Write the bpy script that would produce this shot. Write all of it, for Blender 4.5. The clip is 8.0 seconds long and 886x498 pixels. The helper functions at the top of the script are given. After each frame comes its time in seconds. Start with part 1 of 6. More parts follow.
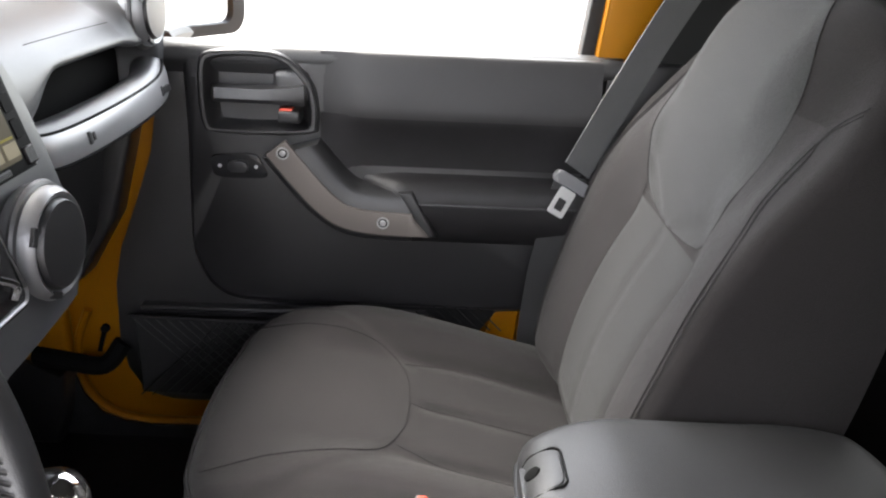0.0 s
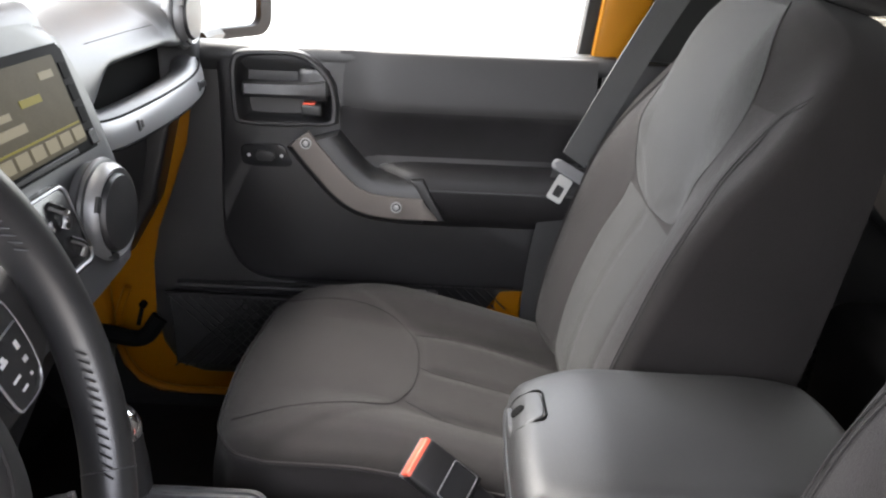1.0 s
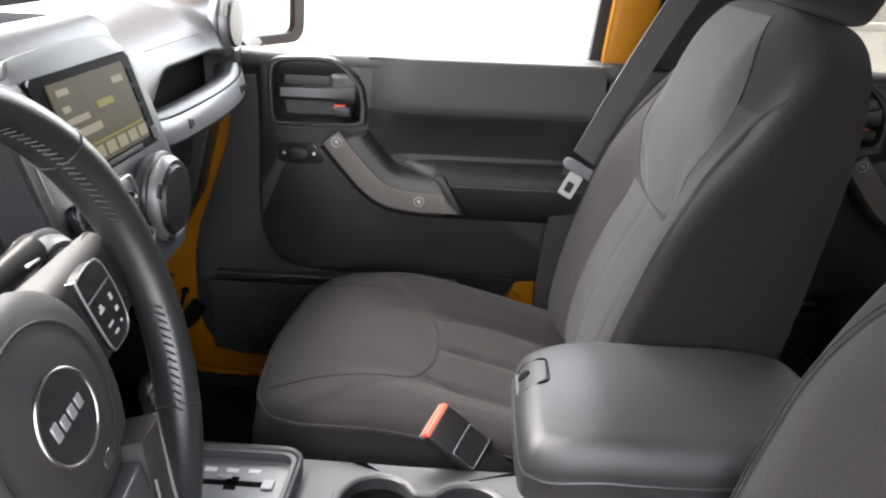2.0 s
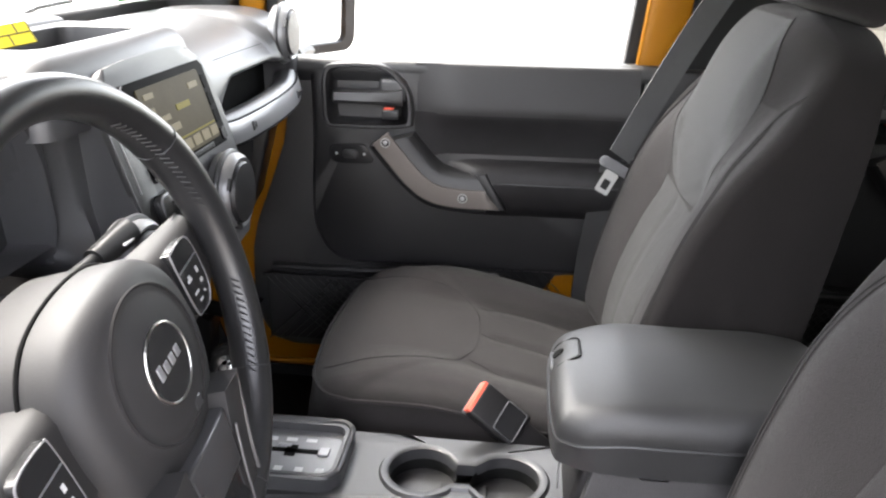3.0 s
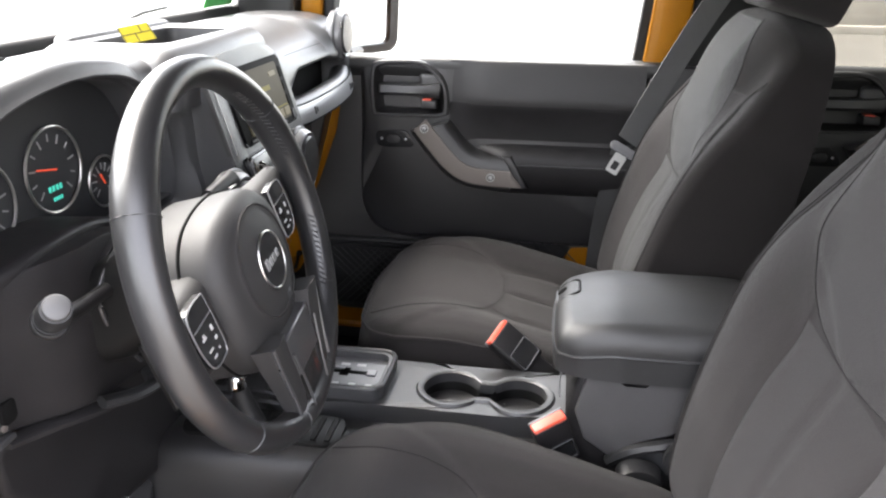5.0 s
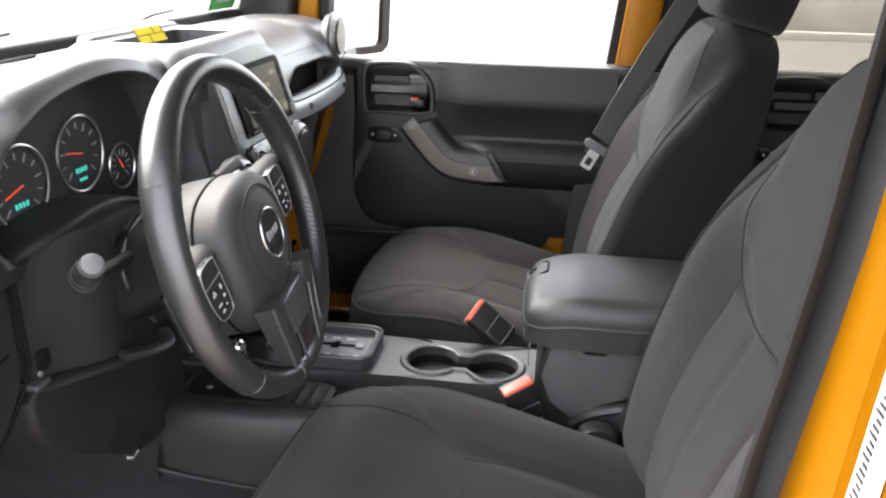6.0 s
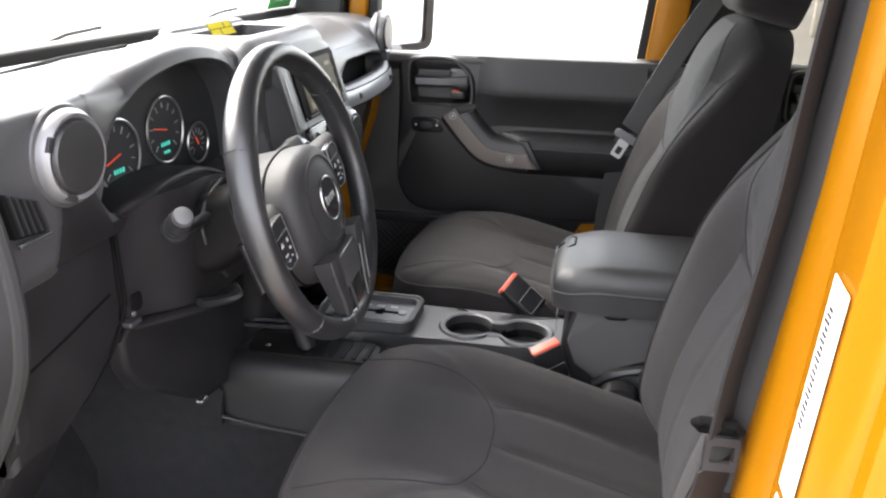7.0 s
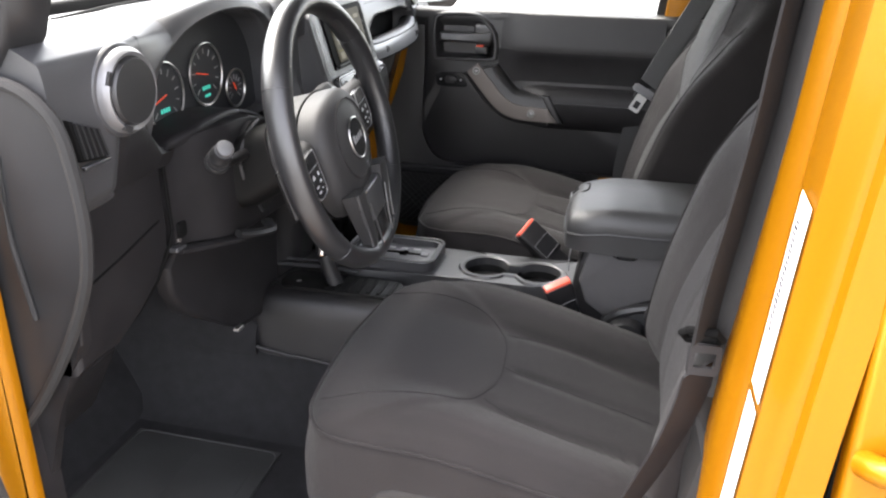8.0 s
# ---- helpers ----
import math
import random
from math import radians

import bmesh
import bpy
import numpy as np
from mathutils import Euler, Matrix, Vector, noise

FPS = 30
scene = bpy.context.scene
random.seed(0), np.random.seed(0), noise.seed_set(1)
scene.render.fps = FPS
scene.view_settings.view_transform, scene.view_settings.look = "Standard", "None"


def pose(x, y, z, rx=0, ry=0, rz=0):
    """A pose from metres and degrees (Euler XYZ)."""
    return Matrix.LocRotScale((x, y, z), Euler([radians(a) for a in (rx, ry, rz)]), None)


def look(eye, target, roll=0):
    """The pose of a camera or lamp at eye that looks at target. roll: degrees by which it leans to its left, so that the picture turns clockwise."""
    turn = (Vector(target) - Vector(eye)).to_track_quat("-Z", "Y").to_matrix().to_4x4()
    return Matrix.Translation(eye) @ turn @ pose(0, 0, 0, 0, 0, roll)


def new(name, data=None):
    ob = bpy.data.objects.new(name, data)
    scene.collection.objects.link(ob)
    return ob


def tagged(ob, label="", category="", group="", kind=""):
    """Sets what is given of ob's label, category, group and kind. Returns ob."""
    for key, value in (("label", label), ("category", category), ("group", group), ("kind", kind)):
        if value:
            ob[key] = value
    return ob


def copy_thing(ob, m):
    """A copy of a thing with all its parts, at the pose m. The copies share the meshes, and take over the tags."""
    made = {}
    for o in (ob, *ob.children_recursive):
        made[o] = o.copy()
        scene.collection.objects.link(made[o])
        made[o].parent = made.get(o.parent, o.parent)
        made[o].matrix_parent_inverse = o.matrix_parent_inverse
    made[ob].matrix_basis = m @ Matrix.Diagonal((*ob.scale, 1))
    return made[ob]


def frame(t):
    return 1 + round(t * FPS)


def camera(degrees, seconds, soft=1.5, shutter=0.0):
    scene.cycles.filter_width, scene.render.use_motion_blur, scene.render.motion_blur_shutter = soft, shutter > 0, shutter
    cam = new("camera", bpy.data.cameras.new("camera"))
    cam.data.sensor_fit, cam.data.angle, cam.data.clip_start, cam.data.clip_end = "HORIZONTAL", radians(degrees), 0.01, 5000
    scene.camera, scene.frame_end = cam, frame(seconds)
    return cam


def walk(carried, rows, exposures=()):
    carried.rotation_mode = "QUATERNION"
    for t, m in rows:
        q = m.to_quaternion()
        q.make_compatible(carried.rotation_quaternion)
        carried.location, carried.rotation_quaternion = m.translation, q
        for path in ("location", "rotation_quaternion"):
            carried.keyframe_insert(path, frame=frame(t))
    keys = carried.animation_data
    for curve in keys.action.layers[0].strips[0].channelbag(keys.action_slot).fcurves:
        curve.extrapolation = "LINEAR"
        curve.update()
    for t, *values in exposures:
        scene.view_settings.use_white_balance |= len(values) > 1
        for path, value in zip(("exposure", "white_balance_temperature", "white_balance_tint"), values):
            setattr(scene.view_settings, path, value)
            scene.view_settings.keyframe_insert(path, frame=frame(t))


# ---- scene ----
cam = camera(59.8, 8.0, soft=2.2)
METRES, EYE, TILT, LEAN, TURN = 0.88, 1.40, -22.7, -2.4, 0.0
ROWS = [
    (0.0, 0.0, 0.0, 0.0, 0.0, 0.0, 0.0),
    (0.5, 0.0128, -0.0655, -0.0209, 0.38, 0.04, -0.06),
    (1.0, 0.0236, -0.1203, -0.0375, 1.54, 0.23, -0.38),
    (1.5, 0.0291, -0.182, -0.053, 2.14, 0.38, -0.65),
    (3.0, 0.0465, -0.3219, -0.0906, 6.59, 0.99, -0.94),
    (3.5, 0.0452, -0.3795, -0.1111, 8.01, 1.1, -0.94),
    (4.0, 0.0626, -0.4431, -0.1313, 9.4, 1.15, -1.19),
    (4.5, 0.0746, -0.5042, -0.1576, 9.51, 1.32, -1.47),
    (6.0, 0.135, -0.6906, -0.2141, 8.78, 1.6, -2.18),
    (6.5, 0.1497, -0.7627, -0.2452, 9.8, 2.06, -2.75),
    (7.0, 0.1641, -0.8247, -0.2736, 11.66, 1.67, -3.08),
    (7.5, 0.1825, -0.8755, -0.2952, 13.49, -0.54, -3.43),
    (8.0, 0.1997, -0.9126, -0.3238, 13.64, -0.89, -3.86),
]
walk(cam, [(t, pose(0, 0, EYE, TILT, LEAN, TURN) @ pose(METRES * x, METRES * y, METRES * z, 90 + pitch, roll, yaw)) for t, x, y, z, yaw, pitch, roll in ROWS],
     exposures=[(0.0, 4.38, 6850, 15), (1.5, 4.43, 6850, 15), (3.0, 4.44, 6850, 15), (4.5, 4.34, 6850, 15), (6.0, 4.07, 6850, 15), (7.0, 3.98, 6850, 15), (8.0, 3.95, 6850, 15)])

# ---- light: a bright overcast day on an open lot ----
SUN_EL, SUN_AZ = 62.0, -71.0
world = bpy.data.worlds.new("overcast_sky")
scene.world = world
world.use_nodes = True
wn = world.node_tree.nodes
sky = wn.new("ShaderNodeTexSky")
sky.sky_type = "NISHITA"
sky.sun_disc = False
sky.sun_elevation = radians(SUN_EL)
sky.sun_rotation = radians(SUN_AZ)
sky.air_density, sky.dust_density, sky.ozone_density = 1.0, 3.0, 0.6
wn["Background"].inputs["Strength"].default_value = 0.15
hazy = wn.new("ShaderNodeHueSaturation")
hazy.inputs["Saturation"].default_value = 0.35
world.node_tree.links.new(sky.outputs["Color"], hazy.inputs["Color"])
world.node_tree.links.new(hazy.outputs["Color"], wn["Background"].inputs["Color"])
sun = new("sun", bpy.data.lights.new("sun", "SUN"))
sun.data.energy, sun.data.angle, sun.data.color = 1.6, radians(70), (1.0, 0.98, 0.95)
sun.matrix_world = look((-4.5, 1.55, 9.0), (0, 0, 0))


# ---- materials ----
def mat(name, col, rough=0.5, metal=0.0, var=0.2, vscale=9.0, grain=700.0, gbump=0.15, coat=0.0, sheen=0.0, spec=0.5, rvar=0.1, weave=0.0, cell=0.0, emit=0.0):
    m = bpy.data.materials.new(name)
    m.use_nodes = True
    nt, n = m.node_tree, m.node_tree.nodes
    b = n["Principled BSDF"]
    L = nt.links.new
    co = n.new("ShaderNodeTexCoord")
    n1 = n.new("ShaderNodeTexNoise")
    n1.inputs["Scale"].default_value, n1.inputs["Detail"].default_value = vscale, 5.0
    L(co.outputs["Object"], n1.inputs["Vector"])
    n2 = n.new("ShaderNodeTexNoise")
    n2.inputs["Scale"].default_value, n2.inputs["Detail"].default_value = grain, 2.0
    L(co.outputs["Object"], n2.inputs["Vector"])
    add = n.new("ShaderNodeMath")
    add.operation = "MULTIPLY_ADD"
    L(n2.outputs["Fac"], add.inputs[0])
    add.inputs[1].default_value = 0.45
    L(n1.outputs["Fac"], add.inputs[2])
    ramp = n.new("ShaderNodeMapRange")
    ramp.inputs["From Min"].default_value, ramp.inputs["From Max"].default_value = 0.45, 1.0
    L(add.outputs[0], ramp.inputs["Value"])
    mix = n.new("ShaderNodeMix")
    mix.data_type = "RGBA"
    mix.inputs["A"].default_value = (*[c * (1 - var) for c in col], 1)
    mix.inputs["B"].default_value = (*[min(1.0, c * (1 + var)) for c in col], 1)
    L(ramp.outputs["Result"], mix.inputs["Factor"])
    L(mix.outputs["Result"], b.inputs["Base Color"])
    rr = n.new("ShaderNodeMapRange")
    rr.inputs["To Min"].default_value, rr.inputs["To Max"].default_value = max(0.02, rough - rvar), min(1.0, rough + rvar)
    L(n1.outputs["Fac"], rr.inputs["Value"])
    L(rr.outputs["Result"], b.inputs["Roughness"])
    b.inputs["Metallic"].default_value = metal
    b.inputs["Specular IOR Level"].default_value = spec
    b.inputs["Coat Weight"].default_value = coat
    b.inputs["Coat Roughness"].default_value = 0.06
    b.inputs["Sheen Weight"].default_value = sheen
    if emit:
        b.inputs["Emission Color"].default_value = (*col, 1)
        b.inputs["Emission Strength"].default_value = emit
    h = n2.outputs["Fac"]
    if weave:
        w = n.new("ShaderNodeTexVoronoi")
        w.inputs["Scale"].default_value = weave
        L(co.outputs["Object"], w.inputs["Vector"])
        h = w.outputs["Distance"]
    if cell:
        w = n.new("ShaderNodeTexVoronoi")
        w.feature = "DISTANCE_TO_EDGE"
        w.inputs["Scale"].default_value = cell
        L(co.outputs["Object"], w.inputs["Vector"])
        sm = n.new("ShaderNodeMapRange")
        sm.inputs["From Max"].default_value = 0.25
        L(w.outputs["Distance"], sm.inputs["Value"])
        h = sm.outputs["Result"]
    if gbump:
        bp = n.new("ShaderNodeBump")
        bp.inputs["Strength"].default_value, bp.inputs["Distance"].default_value = gbump, 0.001
        L(h, bp.inputs["Height"])
        L(bp.outputs["Normal"], b.inputs["Normal"])
    return m


def glass(name, tint, gloss=1.0):
    m = bpy.data.materials.new(name)
    m.use_nodes = True
    nt, n = m.node_tree, m.node_tree.nodes
    n.remove(n["Principled BSDF"])
    tr, gl, mx, fr = n.new("ShaderNodeBsdfTransparent"), n.new("ShaderNodeBsdfGlossy"), n.new("ShaderNodeMixShader"), n.new("ShaderNodeLayerWeight")
    tr.inputs["Color"].default_value = (*tint, 1)
    gl.inputs["Roughness"].default_value = 0.02
    pw, ad = n.new("ShaderNodeMath"), n.new("ShaderNodeMath")
    pw.operation, ad.operation = "POWER", "MULTIPLY_ADD"
    fr.inputs["Blend"].default_value = 0.5
    nt.links.new(fr.outputs["Facing"], pw.inputs[0])
    pw.inputs[1].default_value = 5.0
    nt.links.new(pw.outputs[0], ad.inputs[0])
    ad.inputs[1].default_value, ad.inputs[2].default_value = 0.6, 0.025
    nt.links.new(ad.outputs[0], mx.inputs[0])
    nt.links.new(tr.outputs[0], mx.inputs[1])
    nt.links.new(gl.outputs[0], mx.inputs[2])
    nt.links.new(mx.outputs[0], n["Material Output"].inputs[0])
    return m


FABRIC = mat("charcoal_fabric", (0.0131, 0.0112, 0.0113), 0.85, var=0.25, vscale=14, weave=1100, gbump=0.6, sheen=0.08, spec=0.25, rvar=0.08)
INSET = mat("grey_inset_fabric", (0.0130, 0.0128, 0.0126), 0.8, var=0.2, vscale=12, weave=1100, gbump=0.5, sheen=0.12, spec=0.25, rvar=0.08)
BOLSTER = mat("brown_black_side_fabric", (0.0107, 0.0090, 0.0089), 0.88, var=0.25, vscale=14, weave=1100, gbump=0.6, sheen=0.06, spec=0.2, rvar=0.08)
SEAM = mat("seam_thread", (0.0080, 0.0068, 0.0070), 0.9, gbump=0.0)
DASH = mat("grained_dash_plastic", (0.045, 0.045, 0.0475), 0.40, var=0.15, cell=600, gbump=0.09, spec=0.7, rvar=0.06)
TRIM = mat("black_door_plastic", (0.0132, 0.0128, 0.0137), 0.38, var=0.25, cell=620, gbump=0.22, spec=0.8)
SOFT = mat("soft_black_vinyl", (0.0195, 0.0195, 0.0203), 0.47, var=0.22, cell=600, gbump=0.16, spec=0.6)
PADDED = mat("padded_door_vinyl", (0.0165, 0.0156, 0.0162), 0.55, var=0.22, cell=600, gbump=0.16, spec=0.5)
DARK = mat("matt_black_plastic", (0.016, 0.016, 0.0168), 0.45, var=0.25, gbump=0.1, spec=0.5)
KNOB = mat("worn_grey_knob_plastic", (0.060, 0.060, 0.062), 0.5, var=0.15, gbump=0.1)
GATE = mat("brushed_gate_plate", (0.20, 0.20, 0.205), 0.38, metal=0.3, var=0.12, gbump=0.05)
LOWER = mat("satin_black_lower_trim", (0.0138, 0.0130, 0.0138), 0.5, var=0.25, vscale=20, cell=500, gbump=0.12, spec=0.25)
HOLE = mat("deep_black", (0.004, 0.004, 0.004), 0.9, gbump=0.0, spec=0.1)
GREYP = mat("grey_console_plastic", (0.026, 0.0263, 0.028), 0.42, var=0.18, cell=600, gbump=0.10, spec=0.7)
LIGHTP = mat("light_bin_plastic", (0.055, 0.053, 0.054), 0.6, var=0.2, cell=420, gbump=0.35)
SILVER = mat("satin_silver_paint", (0.30, 0.30, 0.305), 0.34, metal=0.4, var=0.1, gbump=0.05)
RING = mat("satin_vent_ring", (0.19, 0.19, 0.195), 0.4, metal=0.5, var=0.1, gbump=0.05)
BRONZE = mat("warm_grey_handle_paint", (0.112, 0.098, 0.090), 0.42, metal=0.3, var=0.1, gbump=0.08)
CUPBLACK = mat("deep_cup_rubber", (0.004, 0.004, 0.004), 0.5, gbump=0.05, spec=0.22)
CHROME = mat("chrome", (0.8, 0.8, 0.8), 0.08, metal=1.0, var=0.05, gbump=0.0, rvar=0.03)
STEEL = mat("steel", (0.55, 0.54, 0.52), 0.3, metal=1.0, var=0.15, gbump=0.05)
LEATHER = mat("black_leather", (0.015, 0.015, 0.0160), 0.36, var=0.25, cell=650, gbump=0.08, spec=0.7)
INSERT = mat("satin_grey_spoke_paint", (0.075, 0.075, 0.077), 0.3, metal=0.4, var=0.1, gbump=0.05)
HUB = mat("satin_wheel_plastic", (0.027, 0.0262, 0.0266), 0.58, var=0.15, cell=700, gbump=0.08, spec=0.35)
BEZEL = mat("black_radio_bezel", (0.0035, 0.0035, 0.0037), 0.65, gbump=0.0, spec=0.05)
GLOSSB = mat("gloss_black_plastic", (0.018, 0.018, 0.019), 0.22, var=0.1, gbump=0.0, rvar=0.05)
PAINT = mat("amber_body_paint", (0.30, 0.116, 0.0010), 0.38, metal=0.35, var=0.08, vscale=3, gbump=0.02, coat=0.15, spec=0.3, rvar=0.05)
RUBBER = mat("weather_seal_rubber", (0.0095, 0.0092, 0.0092), 0.75, var=0.25, gbump=0.15)
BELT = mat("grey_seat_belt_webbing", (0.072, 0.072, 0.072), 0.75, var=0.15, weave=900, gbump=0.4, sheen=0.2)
BELTG = mat("grey_belt_plastic", (0.15, 0.15, 0.155), 0.45, var=0.1, gbump=0.05)
# the driver belt's webbing: BELT darkened, shade put into the colour
BELTD = mat("shaded_belt_webbing", (0.0120, 0.0116, 0.0118), 0.8, var=0.25, weave=900, gbump=0.3, spec=0.18)
TONGUE = mat("bright_steel_tongue", (0.55, 0.55, 0.54), 0.3, metal=0.4, var=0.06, gbump=0.0)
RED = mat("red_buckle_button", (0.72, 0.10, 0.06), 0.4, var=0.1, gbump=0.0)
CARPET = mat("black_carpet", (0.022, 0.022, 0.0232), 0.95, var=0.2, vscale=40, grain=900, gbump=0.9, spec=0.1)
MAT = mat("rubber_floor_mat", (0.025, 0.026, 0.0255), 0.7, var=0.3, vscale=12, gbump=0.4)
WHITE = mat("white_label_paper", (0.80, 0.80, 0.80), 0.5, var=0.03, gbump=0.0)
INK = mat("black_ink", (0.012, 0.012, 0.012), 1.0, gbump=0.0, spec=0.02)
YELLOW = mat("yellow_card", (0.105, 0.088, 0.0012), 0.85, var=0.06, gbump=0.0, spec=0.1)
GREEN = mat("green_sticker", (0.07, 0.42, 0.10), 0.5, var=0.2, vscale=30, gbump=0.0)
SCREEN = mat("lit_screen", (0.036, 0.032, 0.021), 0.4, var=0.3, vscale=18, gbump=0.0, emit=0.068, spec=0.04)
SCREENY = mat("screen_icon_pale", (0.085, 0.077, 0.053), 0.35, var=0.1, gbump=0.0, emit=0.105, spec=0.06)
SCREENG = mat("screen_stripe_yellow", (0.09, 0.078, 0.008), 0.35, var=0.1, gbump=0.0, emit=0.065, spec=0.06)
DIAL = mat("dial_face", (0.023, 0.024, 0.026), 0.45, var=0.1, gbump=0.0)
DIALW = mat("dial_white_print", (0.24, 0.24, 0.24), 0.5, var=0.05, gbump=0.0)
NEEDLE = mat("red_needle", (0.75, 0.09, 0.04), 0.4, var=0.05, gbump=0.0, emit=0.02)
TEAL = mat("teal_lcd_digits", (0.05, 0.62, 0.48), 0.4, var=0.05, gbump=0.0, emit=0.02)
ICON = mat("pale_button_print", (0.55, 0.55, 0.55), 0.5, var=0.05, gbump=0.0)
LINER = mat("black_headliner", (0.012, 0.012, 0.012), 0.9, gbump=0.2)
ASPHALT = mat("pale_worn_asphalt", (0.15, 0.146, 0.138), 0.9, var=0.25, vscale=0.7, grain=60, gbump=0.5)
LINE = mat("white_road_paint", (0.75, 0.75, 0.73), 0.7, var=0.12, vscale=20, gbump=0.1)
BARK = mat("bark", (0.12, 0.09, 0.06), 0.9, var=0.3, vscale=30, gbump=0.6)
LEAF = mat("foliage", (0.07, 0.11, 0.035), 0.7, var=0.4, vscale=2, gbump=0.0)
CONCRETE = mat("pale_concrete", (0.42, 0.40, 0.37), 0.85, var=0.2, vscale=1.5, gbump=0.4)
MIRROR = mat("mirror_glass", (0.85, 0.87, 0.88), 0.02, metal=1.0, var=0.02, gbump=0.0, rvar=0.01)
CLEAR = glass("clear_glass", (0.92, 0.94, 0.93))
TINT = glass("tinted_glass", (0.41, 0.41, 0.385))

# ---- builders ----
ORG = {}


def finish(bm, name, material, angle=38, smooth=True):
    bmesh.ops.remove_doubles(bm, verts=bm.verts, dist=1e-6)
    bmesh.ops.recalc_face_normals(bm, faces=bm.faces)
    for e in bm.edges:
        e.smooth = not (len(e.link_faces) == 2 and e.calc_face_angle(0.0) > radians(angle))
    for f in bm.faces:
        f.smooth = smooth
    me = bpy.data.meshes.new(name)
    bm.to_mesh(me)
    bm.free()
    me.materials.append(material)
    return me


def thing(name, base, label, category, group="", kind=""):
    ob = new(name)
    ob.location = base
    ob.empty_display_size = 0.05
    ORG[ob] = Vector(base)
    return tagged(ob, label, category, group, kind)


def part(name, bm, material, parent, label="", angle=38):
    o = ORG[parent]
    bm.transform(Matrix.Translation(-o))
    ob = new(name, finish(bm, name, material, angle))
    ob.parent = parent
    ORG[ob] = o
    return tagged(ob, label)


def solo(name, bm, material, label, category, kind="", group="", angle=38):
    ob = new(name, finish(bm, name, material, angle))
    return tagged(ob, label, category, group, kind)


def box(x0, x1, y0, y1, z0, z1, bevel=0.0, seg=3, m=None):
    bm = bmesh.new()
    bmesh.ops.create_cube(bm, size=1.0)
    bm.transform(Matrix.Translation(((x0 + x1) / 2, (y0 + y1) / 2, (z0 + z1) / 2)) @ Matrix.Diagonal((x1 - x0, y1 - y0, z1 - z0, 1)))
    if bevel:
        bmesh.ops.bevel(bm, geom=bm.edges[:], offset=bevel, segments=seg, profile=0.5, affect="EDGES")
    if m:
        bm.transform(m)
    return bm


def join(*bms):
    out = bmesh.new()
    for b in bms:
        me = bpy.data.meshes.new("tmp")
        b.to_mesh(me)
        b.free()
        out.from_mesh(me)
        bpy.data.meshes.remove(me)
    return out


def spline(pts, n=8, closed=False):
    """Catmull-Rom through points of any dimension."""
    P = [np.array(p, float) for p in pts]
    out, k = [], len(P)
    for i in range(k if closed else k - 1):
        if closed:
            a, b, c, d = P[i - 1], P[i], P[(i + 1) % k], P[(i + 2) % k]
        else:
            b, c = P[i], P[i + 1]
            a = P[i - 1] if i else 2 * b - c
            d = P[i + 2] if i + 2 < k else 2 * c - b
        for j in range(n):
            t = j / n
            out.append(0.5 * (2 * b + (c - a) * t + (2 * a - 5 * b + 4 * c - d) * t * t + (3 * b - a - 3 * c + d) * t ** 3))
    if not closed:
        out.append(P[-1])
    return out


def loft(rings, closed=True, cap=True):
    """Skin between rings of equal length."""
    bm = bmesh.new()
    vs = [[bm.verts.new(tuple(float(c) for c in p)) for p in r] for r in rings]
    k = len(vs[0])
    for a, b in zip(vs, vs[1:]):
        for i in range(k if closed else k - 1):
            j = (i + 1) % k
            bm.faces.new((a[i], a[j], b[j], b[i]))
    if cap and closed:
        bm.faces.new(vs[0])
        bm.faces.new(vs[-1][::-1])
    return bm


def tube(pts, r, closed=False, seg=8, flat=1.0, up=(0, 0, 1)):
    P = [Vector(tuple(float(c) for c in p)) for p in pts]
    rings, k = [], len(P)
    for i, p in enumerate(P):
        t = (P[(i + 1) % k] - P[i - 1]) if closed else (P[min(i + 1, k - 1)] - P[max(i - 1, 0)])
        t.normalize()
        s = t.cross(Vector(up))
        if s.length < 1e-4:
            s = t.cross(Vector((1, 0, 0)))
        s.normalize()
        u = s.cross(t)
        rr = r(i / (k - 1)) if callable(r) else r
        rings.append([p + s * math.cos(a) * rr + u * math.sin(a) * rr * flat for a in [2 * math.pi * j / seg for j in range(seg)]])
    if closed:
        rings.append(rings[0])
    return loft(rings, cap=not closed)


def ribbon(pts, width, side, thick=0.0014):
    """A strap along pts, its width along the direction side."""
    s = Vector(side).normalized() * width / 2
    P = [Vector(tuple(float(c) for c in p)) for p in pts]
    rings = []
    for i, p in enumerate(P):
        t = (P[min(i + 1, len(P) - 1)] - P[max(i - 1, 0)]).normalized()
        n = t.cross(s).normalized() * thick
        rings.append([p - s - n, p + s - n, p + s + n, p - s + n])
    return loft(rings)



